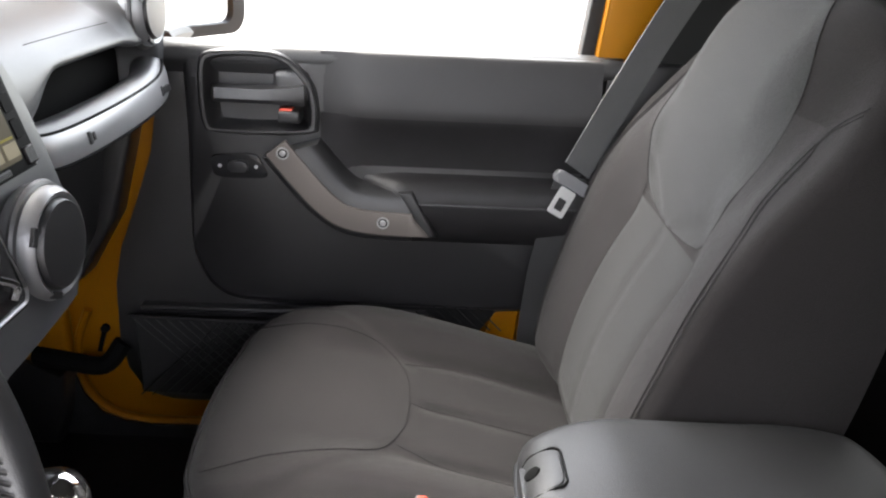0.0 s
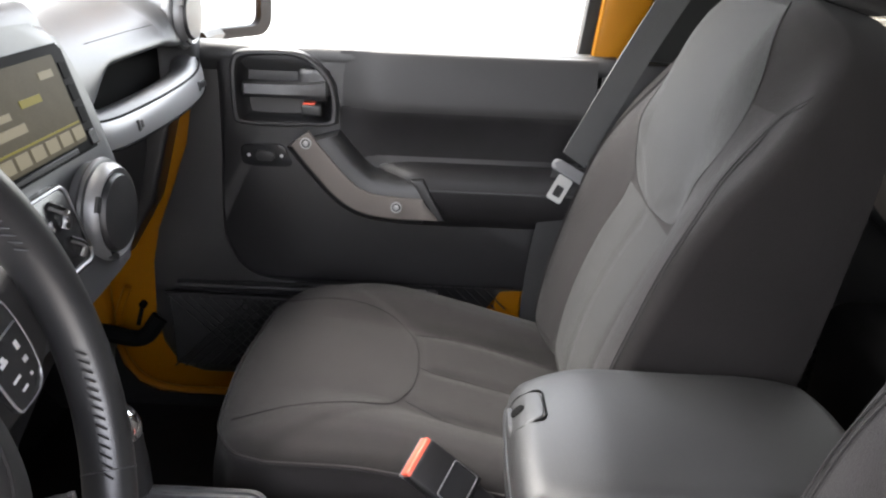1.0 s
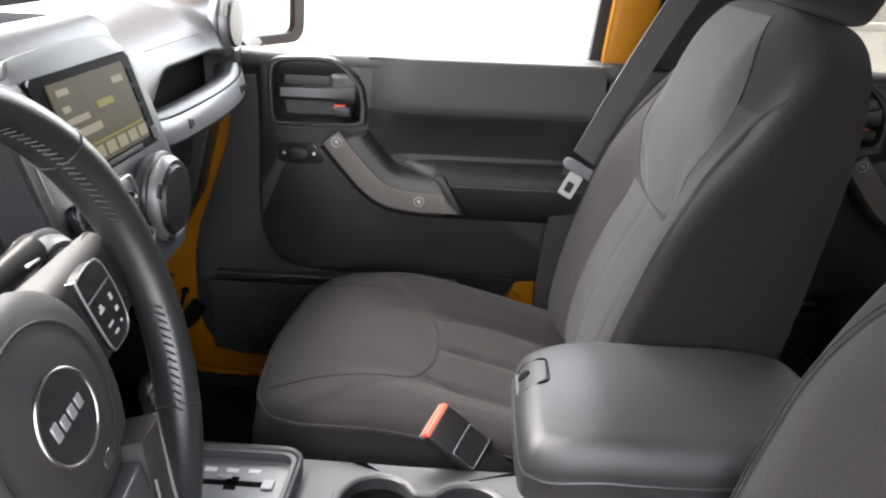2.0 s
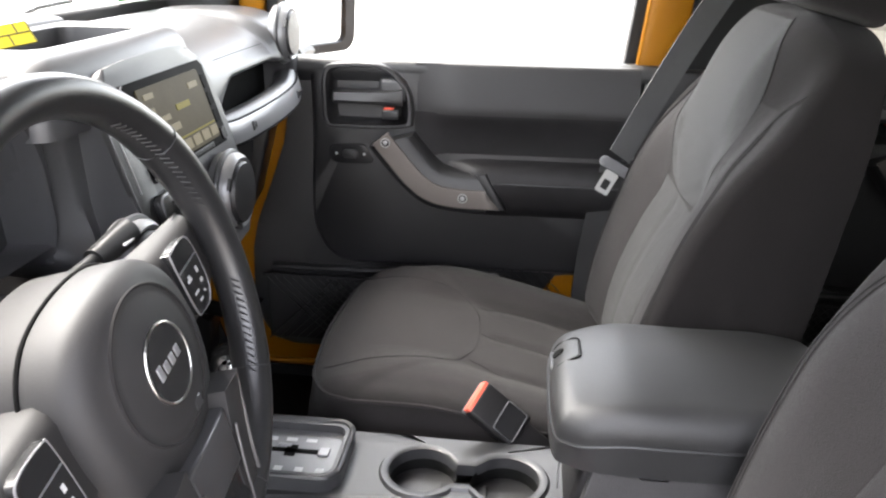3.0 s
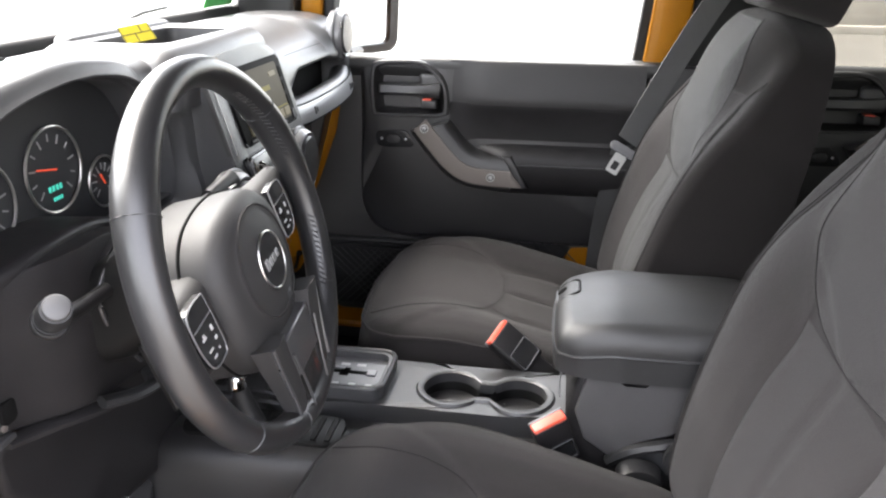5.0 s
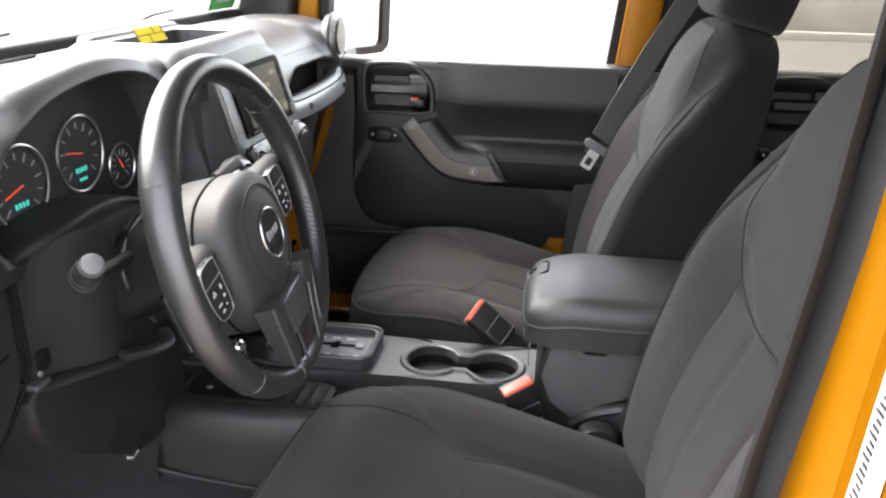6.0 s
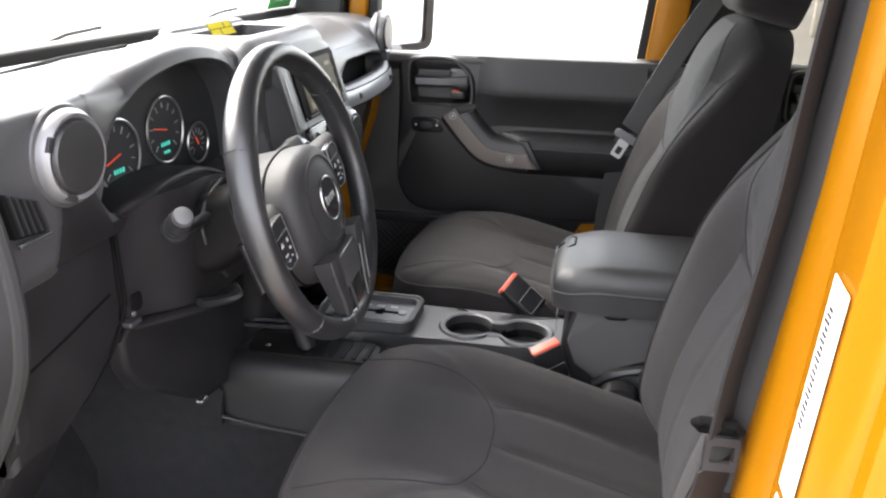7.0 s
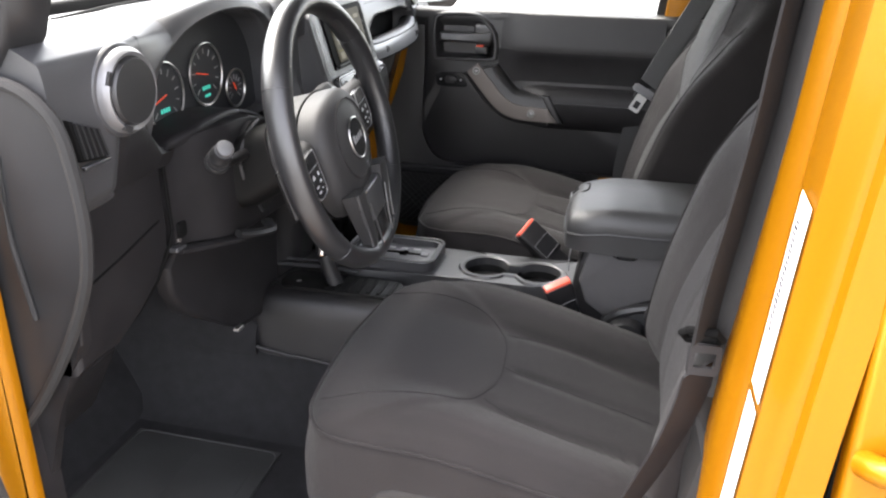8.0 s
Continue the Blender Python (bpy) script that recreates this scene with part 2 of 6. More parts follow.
def plate(pts, w0, w1, axis="y", bevel=0.0, seg=3, hole=None):
    """A sheet with the outline pts, from w0 to w1 along an axis. x: pts are (y, z), facing the rear; y: pts are (x, z), facing the driver at w1; z: pts are (x, y)."""
    def at(p, w):
        if axis == "x":
            return (w, p[0], p[1])
        if axis == "y":
            return (p[0], w, p[1])
        return (p[0], p[1], w)
    bm = bmesh.new()
    if hole is None:
        lo = [bm.verts.new(at(p, w0)) for p in pts]
        hi = [bm.verts.new(at(p, w1)) for p in pts]
        bm.faces.new(lo)
        top = bm.faces.new(hi)
        k = len(pts)
        for i in range(k):
            bm.faces.new((lo[i], lo[(i + 1) % k], hi[(i + 1) % k], hi[i]))
        if bevel:
            bmesh.ops.bevel(bm, geom=top.edges[:], offset=bevel, segments=seg, profile=0.5, affect="EDGES")
        return bm
    k = len(pts)
    rings = [[at(p, w0) for p in pts], [at(p, w1) for p in pts], [at(p, w1) for p in hole], [at(p, w0) for p in hole]]
    rings.append(rings[0])
    return loft(rings, cap=False)


def disc(c, r, w0, w1, axis="x", seg=40, bevel=0.0, squash=1.0):
    return plate([(c[0] + r * math.cos(2 * math.pi * i / seg), c[1] + r * squash * math.sin(2 * math.pi * i / seg)) for i in range(seg)], w0, w1, axis, bevel, 2)


def annulus(c, r0, r1, w0, w1, axis="x", seg=48):
    def o(r):
        return [(c[0] + r * math.cos(2 * math.pi * i / seg), c[1] + r * math.sin(2 * math.pi * i / seg)) for i in range(seg)]
    return plate(o(r1), w0, w1, axis, hole=o(r0))


def rrect(x0, x1, y0, y1, r, n=5):
    out = []
    for cx, cy, a in ((x1 - r, y1 - r, 0), (x0 + r, y1 - r, 90), (x0 + r, y0 + r, 180), (x1 - r, y0 + r, 270)):
        out += [(cx + r * math.cos(radians(a + 90 * i / n)), cy + r * math.sin(radians(a + 90 * i / n))) for i in range(n + 1)]
    return out


def smooth(a, b, t):
    t = min(1.0, max(0.0, (t - a) / (b - a)))
    return t * t * (3 - 2 * t)


def pad(outline, top, bottom, r, centre=(0, 0), inner=12, roll=6, sides=4, n=6):
    """A stuffed pad: outline (u, v) seen from above, top(u, v) and bottom(u, v) heights, edge radius r."""
    O = spline(outline, n, closed=True)
    c = np.array(centre, float)
    rings = []
    for j in range(1, inner + 1):
        ring = []
        for o in O:
            d = o - c
            q = c + d * (1 - r / np.linalg.norm(d)) * (j / inner)
            ring.append((q[0], q[1], top(q[0], q[1])))
        rings.append(ring)
    for j in range(1, roll + 1):
        a = math.pi / 2 * j / roll
        ring = []
        for o in O:
            d = c - o
            q = o + d / np.linalg.norm(d) * r * (1 - math.sin(a))
            ring.append((q[0], q[1], top(q[0], q[1]) - r * (1 - math.cos(a))))
        rings.append(ring)
    for j in range(1, sides + 1):
        ring = []
        for o in O:
            z0, z1 = top(o[0], o[1]) - r, bottom(o[0], o[1])
            ring.append((o[0], o[1], z0 + (z1 - z0) * j / sides))
        rings.append(ring)
    bm = loft(rings, cap=False)
    bm.verts.ensure_lookup_table()
    k = len(O)
    last = [bm.verts[(len(rings) - 1) * k + i] for i in range(k)]
    first = [bm.verts[i] for i in range(k)]
    cv = bm.verts.new((c[0], c[1], top(c[0], c[1])))
    for i in range(k):
        bm.faces.new((cv, first[i], first[(i + 1) % k]))
    bm.faces.new(last[::-1])
    return bm


def moved(bm, m):
    bm.transform(m)
    return bm


def parts(name, bms, material, parent, label=""):
    for b in bms:
        part(name, b, material, parent, label)

# ---- ground and surroundings ----
solo("ground", box(-400, 400, -400, 400, -0.3, 0.0), ASPHALT, "pale worn asphalt parking lot", "ground", kind="structure")
for lx in (3.2, 6.0, 8.8):
    solo("parking_line", box(lx, lx + 0.1, 3.0, 8.2, -0.01, 0.005), LINE, "faded white painted line on the asphalt", "road marking", group="parking lines")
solo("kerb", box(4, 60, 15.2, 15.4, -0.05, 0.15, 0.02), CONCRETE, "pale concrete kerb at the lot's edge", "kerb", kind="structure")
solo("boundary_wall", box(4, 60, 16.0, 16.2, 0, 0.9, 0.02), CONCRETE, "low pale concrete wall beyond the lot", "wall", kind="structure")



def tree(x, y, h, spread, seed):
    rnd = random.Random(seed)
    t = thing("tree", (x, y, 0), "small leafy green tree at the lot's edge", "tree", group="trees by the lot")
    trunk = [tube([(x, y, -0.1), (x + 0.05, y, h * 0.3), (x, y + 0.06, h * 0.6)], lambda s: 0.14 - 0.07 * s)]
    for i in range(5):
        a = 2 * math.pi * i / 5 + rnd.random()
        trunk.append(tube([(x, y, h * 0.35), (x + math.cos(a) * spread * 0.5, y + math.sin(a) * spread * 0.5, h * 0.65), (x + math.cos(a) * spread * 0.8, y + math.sin(a) * spread * 0.8, h * 0.85)], lambda s: 0.06 - 0.045 * s, seg=6))
    part("trunk", join(*trunk), BARK, t)
    bm = bmesh.new()
    for i in range(900):
        a, u = rnd.random() * 6.283, rnd.random() ** 0.5
        zz = h * (0.45 + 0.55 * rnd.random())
        rr = spread * u * (0.5 + 0.9 * math.sin(math.pi * (zz / h - 0.4) / 0.7)) * (0.75 + 0.25 * math.sin(3 * a + seed))
        p = Vector((x + math.cos(a) * rr, y + math.sin(a) * rr, zz))
        s = 0.10 + 0.14 * rnd.random()
        d1 = Vector((rnd.gauss(0, 1), rnd.gauss(0, 1), rnd.gauss(0, 1))).normalized() * s
        d2 = d1.orthogonal().normalized() * s * 0.6
        bm.faces.new([bm.verts.new(p + d1), bm.verts.new(p + d2), bm.verts.new(p - d1), bm.verts.new(p - d2)])
    part("crown", bm, LEAF, t)


for i, (tx, ty, th) in enumerate(((26, 3.5, 4.6), (33, 8.0, 5.2), (41, 1.0, 6.0), (52, 9.0, 6.0), (30, 12.5, 5.0), (-9.6, 34.0, 2.6), (-12.6, 41.0, 3.2), (-9.5, 47.0, 3.4), (-15.5, 45.0, 3.2))):
    tree(tx, ty, th, th * 0.32, i + 3)

# ---- the car's shell ----
YC = 0.4725
shell = thing("car_body", (0.4, YC, 0.55), "amber painted off-road car body with black inside", "car body", kind="structure")
part("floor_pan", box(-0.95, 2.25, -0.20, 1.15, 0.50, 0.555, 0.01), CARPET, shell, "black carpeted floor")
part("firewall", plate([(-0.98, 0.50), (-0.68, 0.55), (-0.84, 0.78), (-0.72, 1.28), (-0.98, 1.28)], -0.20, 1.15, "y"), CARPET, shell, "black carpeted front wall")
part("roof", box(-0.50, 2.30, -0.24, 1.18, 1.76, 1.80, 0.01), LINER, shell, "black roof lining")
part("cowl", plate([(-2.0, 1.00), (-0.70, 1.20), (-0.625, 1.312), (-0.66, 1.312), (-0.72, 1.26), (-2.0, 1.10)], -0.24, 1.18, "y"), DARK, shell, "black cowl under the windscreen")
part("tail_wall", plate(rrect(-0.24, 1.18, 0.55, 1.78, 0.05), 2.25, 2.31, "x", hole=rrect(0.0, 0.94, 1.25, 1.70, 0.05)), LINER, shell)
part("tail_window", plate(rrect(0.0, 0.94, 1.25, 1.70, 0.05), 2.275, 2.281, "x"), TINT, shell, "tinted rear window")
part("rear_floor_box", box(0.66, 1.25, -0.15, 1.10, 0.54, 0.86, 0.04), CARPET, shell, "black rear seat base")
# windscreen surround
part("windscreen_header", box(-0.50, -0.40, -0.22, 1.16, 1.70, 1.77, 0.02), LINER, shell)
part("windscreen_post", tube([(-0.66, -0.185, 1.20), (-0.615, -0.185, 1.33), (-0.45, -0.185, 1.74)], 0.034, seg=12), DARK, shell, "black windscreen post trim")
part("passenger_post", plate([(-0.500, 1.22), (-0.452, 1.22), (-0.410, 1.74), (-0.458, 1.74)], 1.175, 1.115, "y", 0.006), PAINT, shell, "amber windscreen post")
part("passenger_post_seal", plate([(-0.452, 1.22), (-0.430, 1.22), (-0.388, 1.74), (-0.410, 1.74)], 1.175, 1.128, "y", 0.004), RUBBER, shell, "black window seal")
part("passenger_post_trim", plate([(-0.64, 1.30), (-0.499, 1.30), (-0.457, 1.74), (-0.50, 1.74), (-0.56, 1.50)], 1.17, 1.085, "y", 0.010), DARK, shell, "black windscreen post trim")
part("windscreen_seal", box(-0.657, -0.614, -0.16, 1.10, 1.306, 1.337, 0.006), RUBBER, shell, "black rubber strip under the windscreen")
part("windscreen", plate([(-0.640, 1.31), (-0.470, 1.72), (-0.464, 1.72), (-0.634, 1.31)], -0.16, 1.10, "y"), CLEAR, shell, "clear flat windscreen")

# passenger side below and above the window line
part("side_panel", plate([(-0.95, 0.52), (2.25, 0.52), (2.25, 1.225), (-0.95, 1.225)], 1.21, 1.18, "y"), PAINT, shell, "amber side panel")
part("door_jamb", plate([(-0.72, 0.68), (-0.588, 0.68), (-0.57, 0.626), (-0.545, 0.604), (-0.52, 0.592), (-0.48, 0.587), (0.32, 0.587), (0.32, 0.66), (-0.38, 0.66), (-0.38, 1.22), (-0.72, 1.22)], 1.18, 1.130, "y", 0.004), PAINT, shell, "amber painted door jamb")
part("sill_lip", tube(spline([(-0.555, 1.122, 0.80), (-0.578, 1.122, 0.74), (-0.580, 1.122, 0.67), (-0.55, 1.122, 0.615), (-0.49, 1.122, 0.592), (-0.36, 1.122, 0.590), (0.3, 1.122, 0.590)], 8), 0.007), PAINT, shell, "rolled amber lip along the sill")
part("pillar_b_passenger", plate([(0.222, 1.20), (0.30, 1.20), (0.345, 1.75), (0.275, 1.75)], 1.18, 1.115, "y", 0.006), PAINT, shell, "amber centre post")
part("sport_bar_passenger", loft([[(x + 0.09 * (z - 1.2), y, z) for x, y in rrect(0.292, 0.50, 1.124, 1.172, 0.02)] for z in (1.20, 1.4, 1.6, 1.74)]), LINER, shell, "black padded roll bar behind the centre post", 50)
part("window_seal_passenger", plate([(0.205, 1.225), (0.226, 1.225), (0.279, 1.75), (0.258, 1.75)], 1.17, 1.135, "y", 0.003), RUBBER, shell, "black window seal")
part("roof_rail_passenger", box(-0.47, 2.25, 1.10, 1.19, 1.68, 1.77, 0.02), LINER, shell)
part("pillar_c_passenger", plate([(1.08, 1.20), (1.2, 1.20), (1.2, 1.75), (1.10, 1.75)], 1.18, 1.11, "y", 0.005), LINER, shell)
part("kick_panel", plate([(-0.80, 0.56), (-0.62, 0.56), (-0.600, 0.62), (-0.590, 0.70), (-0.66, 0.715), (-0.66, 0.80), (-0.535, 0.875), (-0.475, 0.975), (-0.431, 1.127), (-0.426, 1.25), (-0.80, 1.25)], 1.13, 1.082, "y", 0.008), TRIM, shell, "black kick panel")
part("check_strap", tube(spline([(-0.64, 1.10, 0.725), (-0.58, 1.09, 0.72), (-0.53, 1.10, 0.71), (-0.50, 1.115, 0.745)], 6), 0.014, flat=1.2), HOLE, shell, "black fabric door strap")
part("strap_bolt", join(disc((-0.531, 0.766), 0.007, 1.126, 1.118, "y", 16), tube([(-0.533, 1.12, 0.76), (-0.535, 1.10, 0.735)], 0.004)), HOLE, shell, "black bolt")
part("side_carpet", plate([(-0.80, 0.55), (0.30, 0.55), (0.30, 0.578), (-0.46, 0.578), (-0.52, 0.582), (-0.558, 0.600), (-0.584, 0.635), (-0.598, 0.69), (-0.80, 0.69)], 1.128, 1.121, "y", 0.002), CARPET, shell, "black carpet below the sill")
part("front_jamb_post", box(-0.70, -0.585, 1.10, 1.13, 0.69, 0.86, 0.012), PAINT, shell, "ribbed amber jamb")

part("lower_post_cover", plate([(0.150, 0.60), (0.40, 0.60), (0.40, 1.232), (0.236, 1.232), (0.236, 0.84), (0.150, 0.84)], 1.125, 1.100, "y", 0.006), TRIM, shell, "black lower post cover")
part("sill_corner", plate([(0.075, 0.70), (0.145, 0.70), (0.145, 0.838), (0.110, 0.838)], 1.125, 1.119, "y", 0.002), PAINT, shell, "amber sill corner")
# windows of the passenger side
part("front_window", box(-0.435, 0.26, 1.150, 1.155, 1.22, 1.72), CLEAR, shell, "clear door window")
part("rear_window", box(0.30, 1.08, 1.150, 1.155, 1.22, 1.72), TINT, shell, "tinted rear door window")
part("far_rear_window", box(1.2, 2.2, 1.150, 1.155, 1.22, 1.72), TINT, shell, "tinted rear quarter window")

# driver's side: sill, posts, rear wall
part("driver_sill", box(-0.60, 0.36, -0.26, -0.17, 0.52, 0.66, 0.02), PAINT, shell, "amber door sill")
part("driver_quarter", plate([(0.392, 0.52), (2.25, 0.52), (2.25, 1.24), (0.372, 1.24)], -0.20, -0.272, "y", 0.008), PAINT, shell, "amber rear door skin")
part("driver_rear_lining", box(0.42, 2.25, -0.19, -0.16, 0.6, 1.24, 0.01), TRIM, shell)
part("driver_rear_window", box(0.40, 2.2, -0.215, -0.21, 1.24, 1.72), TINT, shell, "tinted rear door window")
part("roof_rail_driver", box(-0.47, 2.25, -0.25, -0.16, 1.68, 1.77, 0.02), LINER, shell)


def lean(z):
    return 0.05 * (z - 1.1)


# the driver's door post: an amber folded face with ridges, black lining inside
rings = []
prof = [(0.345, -0.115), (0.300, -0.118), (0.292, -0.135), (0.298, -0.165), (0.312, -0.178), (0.310, -0.20), (0.314, -0.235), (0.327, -0.243), (0.331, -0.250), (0.341, -0.252), (0.345, -0.262), (0.372, -0.268), (0.376, -0.258), (0.376, -0.115)]
for z in (0.56, 0.70, 0.82, 0.95, 1.1, 1.25, 1.4, 1.6, 1.76):
    rings.append([(px + lean(z) + (0.02 * smooth(0.9, 0.6, z) if z < 0.9 else 0), py, z) for px, py in prof])
part("door_post_driver", loft(rings), PAINT, shell, "amber folded door post", 50)
part("door_post_seal", tube([(0.290 + lean(z) + 0.018 * smooth(1.0, 1.35, z) + 0.009 * smooth(1.0, 0.86, z), -0.116 - 0.030 * smooth(1.0, 1.35, z) - 0.012 * smooth(1.0, 0.86, z), z) for z in (0.6, 0.8, 0.87, 0.93, 1.0, 1.1, 1.2, 1.3, 1.4, 1.7)], 0.018, seg=10, flat=1.3), RUBBER, shell, "grey rubber door seal")
part("door_post_lining", loft([[(0.30 + lean(z), -0.10, z), (0.315 + lean(z), -0.045, z), (0.40 + lean(z), -0.03, z), (0.42 + lean(z), -0.11, z)] for z in (0.6, 0.9, 1.2, 1.5, 1.76)]), LINER, shell, "dark grey post lining")
part("door_gap", box(0.376, 0.394, -0.25, -0.20, 0.52, 1.24), HOLE, shell, "dark gap between the doors")
part("latch_knob", tube(spline([(0.388, -0.272, 1.046), (0.402, -0.292, 1.052), (0.44, -0.296, 1.052), (0.48, -0.285, 1.05)], 6), 0.012, seg=12), PAINT, shell, "amber door hinge knuckle")

# the open driver's door, hinged at the front post
HINGE = Matrix.Translation((-0.56, -0.30, 0)) @ Matrix.Rotation(radians(-76), 4, "Z")
od = thing("open_driver_door", (-0.56, -0.30, 0.62), "amber driver door standing wide open", "car door")
part("shell", moved(box(0.0, 0.92, -0.06, 0.0, 0.60, 1.22, 0.015), HINGE), PAINT, od, "amber door shell")
part("inner_panel", moved(box(0.03, 0.88, 0.0, 0.045, 0.64, 1.235, 0.02), HINGE), TRIM, od, "black moulded door panel")
part("window_frame", moved(plate([(0.0, 1.22), (0.92, 1.22), (0.86, 1.74), (0.22, 1.74)], -0.04, -0.005, "y", hole=[(0.06, 1.235), (0.88, 1.235), (0.83, 1.70), (0.24, 1.70)]), HINGE), DARK, od, "black window frame")
part("window_glass", moved(plate([(0.06, 1.235), (0.88, 1.235), (0.83, 1.70), (0.24, 1.70)], -0.025, -0.020, "y"), HINGE), CLEAR, od, "clear window glass")

# front post of the driver's doorway
part("cowl_side_panel", plate(spline([(-0.62, 1.30), (-0.45, 1.302), (-0.398, 1.287), (-0.364, 1.235), (-0.357, 1.166), (-0.361, 1.12), (-0.372, 1.08), (-0.408, 1.005), (-0.46, 0.928), (-0.52, 0.87), (-0.62, 0.86)], 5), -0.218, -0.232, "y", 0.006), DARK, shell, "dark grey plastic side panel")
part("doorway_seal", tube(spline([(-0.52, -0.232, 1.302), (-0.43, -0.232, 1.301), (-0.390, -0.232, 1.288), (-0.366, -0.232, 1.262), (-0.357, -0.232, 1.222), (-0.354, -0.232, 1.166), (-0.358, -0.232, 1.125), (-0.369, -0.232, 1.083), (-0.404, -0.232, 1.010), (-0.461, -0.232, 0.922), (-0.52, -0.232, 0.855)], 8), 0.0070, seg=8, up=(0, 1, 0)), RUBBER, shell, "grey doorway seal")
part("driver_post_trim", plate([(-0.66, 1.28), (-0.46, 1.29), (-0.425, 1.312), (-0.405, 1.338), (-0.391, 1.375), (-0.25, 1.74), (-0.46, 1.74)], -0.175, -0.235, "y", 0.012), DARK, shell, "black windscreen post trim")
part("panel_rib", tube([(-0.442, -0.233, 1.225), (-0.447, -0.234, 1.13), (-0.437, -0.235, 1.04)], 0.0035), RUBBER, shell)
part("doorway_post", plate([(-0.487, 0.50), (-0.478, 0.80), (-0.470, 1.10), (-0.466, 1.24), (-0.53, 1.24), (-0.53, 0.92), (-0.524, 0.893), (-0.500, 0.80), (-0.495, 0.5)], -0.240, -0.262, "y", 0.008), PAINT, shell, "amber door hinge post")
part("hinge_post_seal", plate([(-0.66, 0.50), (-0.490, 0.50), (-0.485, 0.80), (-0.50, 1.24), (-0.66, 1.24)], -0.20, -0.250, "y", 0.008), LOWER, shell, "black hinge post lining")
part("lower_kick_panel", plate([(-0.70, 0.64), (-0.56, 0.64), (-0.50, 0.75), (-0.455, 0.90), (-0.40, 1.0), (-0.385, 1.15), (-0.70, 1.2)], -0.200, -0.216, "y", 0.004), LOWER, shell, "black plastic kick panel")

# ---- seats ----
TH = radians(15.5)


def front_seat(cx):
    """A front seat, its middle at y = cx."""
    s = thing("front_seat", (0.0, cx, 0.555), "charcoal fabric front seat with stitched seams", "car seat", group="front seats")
    cush = [(0.225, -0.205), (0.12, -0.228), (-0.02, -0.237), (-0.13, -0.235), (-0.208, -0.214), (-0.243, -0.165), (-0.254, -0.11), (-0.260, -0.05), (-0.262, 0.0)]
    cush = cush + [(u, -v) for u, v in cush[-2::-1]] + [(0.24, 0.0)]

    def top(u, v):
        a = abs(v)
        z = 0.868 - 0.075 * max(0.0, (u + 0.16) / 0.36) ** 1.5 - 0.010 * smooth(-0.16, -0.24, u) - 0.006 * smooth(-0.235, -0.265, u)
        z += 0.022 * smooth(0.09, 0.175, a) * smooth(-0.22, -0.05, u) - 0.010 * smooth(0.185, 0.235, a)
        z -= 0.006 * math.exp(-((a - 0.108) / 0.011) ** 2) * smooth(-0.05, 0.03, u)
        z -= 0.0035 * math.exp(-(v / 0.010) ** 2) * smooth(-0.012, 0.02, u)
        z += 0.004 * smooth(0.016, -0.016, u + 0.012 + 1.9 * max(0.0, a - 0.07) ** 1.3) * smooth(-0.26, -0.20, u)
        return z + 0.0008 * noise.noise((u * 14, v * 14, cx)) + 0.0022 * noise.noise((u * 7, v * 9, cx + 3)) + 0.0006 * noise.noise(((u + v) * 30, (u - v) * 8, cx)) * smooth(0.02, 0.2, u)
    bm = pad(cush, top, lambda u, v: 0.725, 0.022, inner=40, roll=6, sides=5, n=12)
    for v in bm.verts:
        v.co.x -= 0.012 * smooth(0.845, 0.765, v.co.z) * smooth(-0.05, -0.20, v.co.x)
    seat = part("cushion", moved(bm, Matrix.Translation((0, cx, 0))), FABRIC, s, "charcoal fabric seat cushion")

    def on(pts, n=10):
        return [(p[0], cx + p[1], top(p[0], p[1]) + 0.0006) for p in spline(pts, n)]
    tongue = [(-0.228, -0.160), (-0.17, -0.152), (-0.10, -0.137), (-0.045, -0.112), (-0.016, -0.06), (-0.010, 0.0)]
    tongue = tongue + [(u, -v) for u, v in tongue[-2::-1]]
    part("seam", tube(on(tongue), 0.0007, seg=6), SEAM, seat)
    part("seam", tube(on([(-0.008, 0.0), (0.06, 0.0), (0.13, 0.0), (0.21, 0.0)]), 0.0004, seg=6), SEAM, seat)
    for sg in (-1, 1):
        part("seam", tube(on([(-0.02, sg * 0.09), (0.04, sg * 0.108), (0.12, sg * 0.112), (0.215, sg * 0.11)]), 0.0005, seg=6), SEAM, seat)
    O = spline(cush, 8, closed=True)
    part("piping", tube([(o[0] * 0.995, cx + o[1] * 0.995, top(o[0], o[1]) - 0.010) for o in O], 0.0024, closed=True, seg=6), FABRIC, seat)
    part("base", box(-0.15, 0.22, cx - 0.195, cx + 0.195, 0.555, 0.745, 0.02), DARK, s, "black plastic seat base")

    # backrest, in its own frame: u across, v up the back, w towards the front
    M = Matrix.Translation((0.222, cx, 0.855)) @ Matrix(((0, math.sin(TH), -math.cos(TH), 0), (1, 0, 0, 0), (0, math.cos(TH), math.sin(TH), 0), (0, 0, 0, 1)))
    half = [(0.0, -0.055), (0.15, -0.055), (0.217, -0.04), (0.233, 0.03), (0.236, 0.16), (0.236, 0.30), (0.233, 0.385), (0.217, 0.447), (0.176, 0.504), (0.105, 0.536), (0.0, 0.544)]
    outl = half + [(-u, v) for u, v in half[-2:0:-1]]

    vs = np.array((-0.06, -0.02, 0.04, 0.10, 0.17, 0.25, 0.33, 0.41, 0.48, 0.56))
    middle = np.array(spline(list(zip(vs, (0.012, 0.022, 0.031, 0.032, 0.026, 0.012, 0.016, 0.020, 0.010, -0.026))), 10))
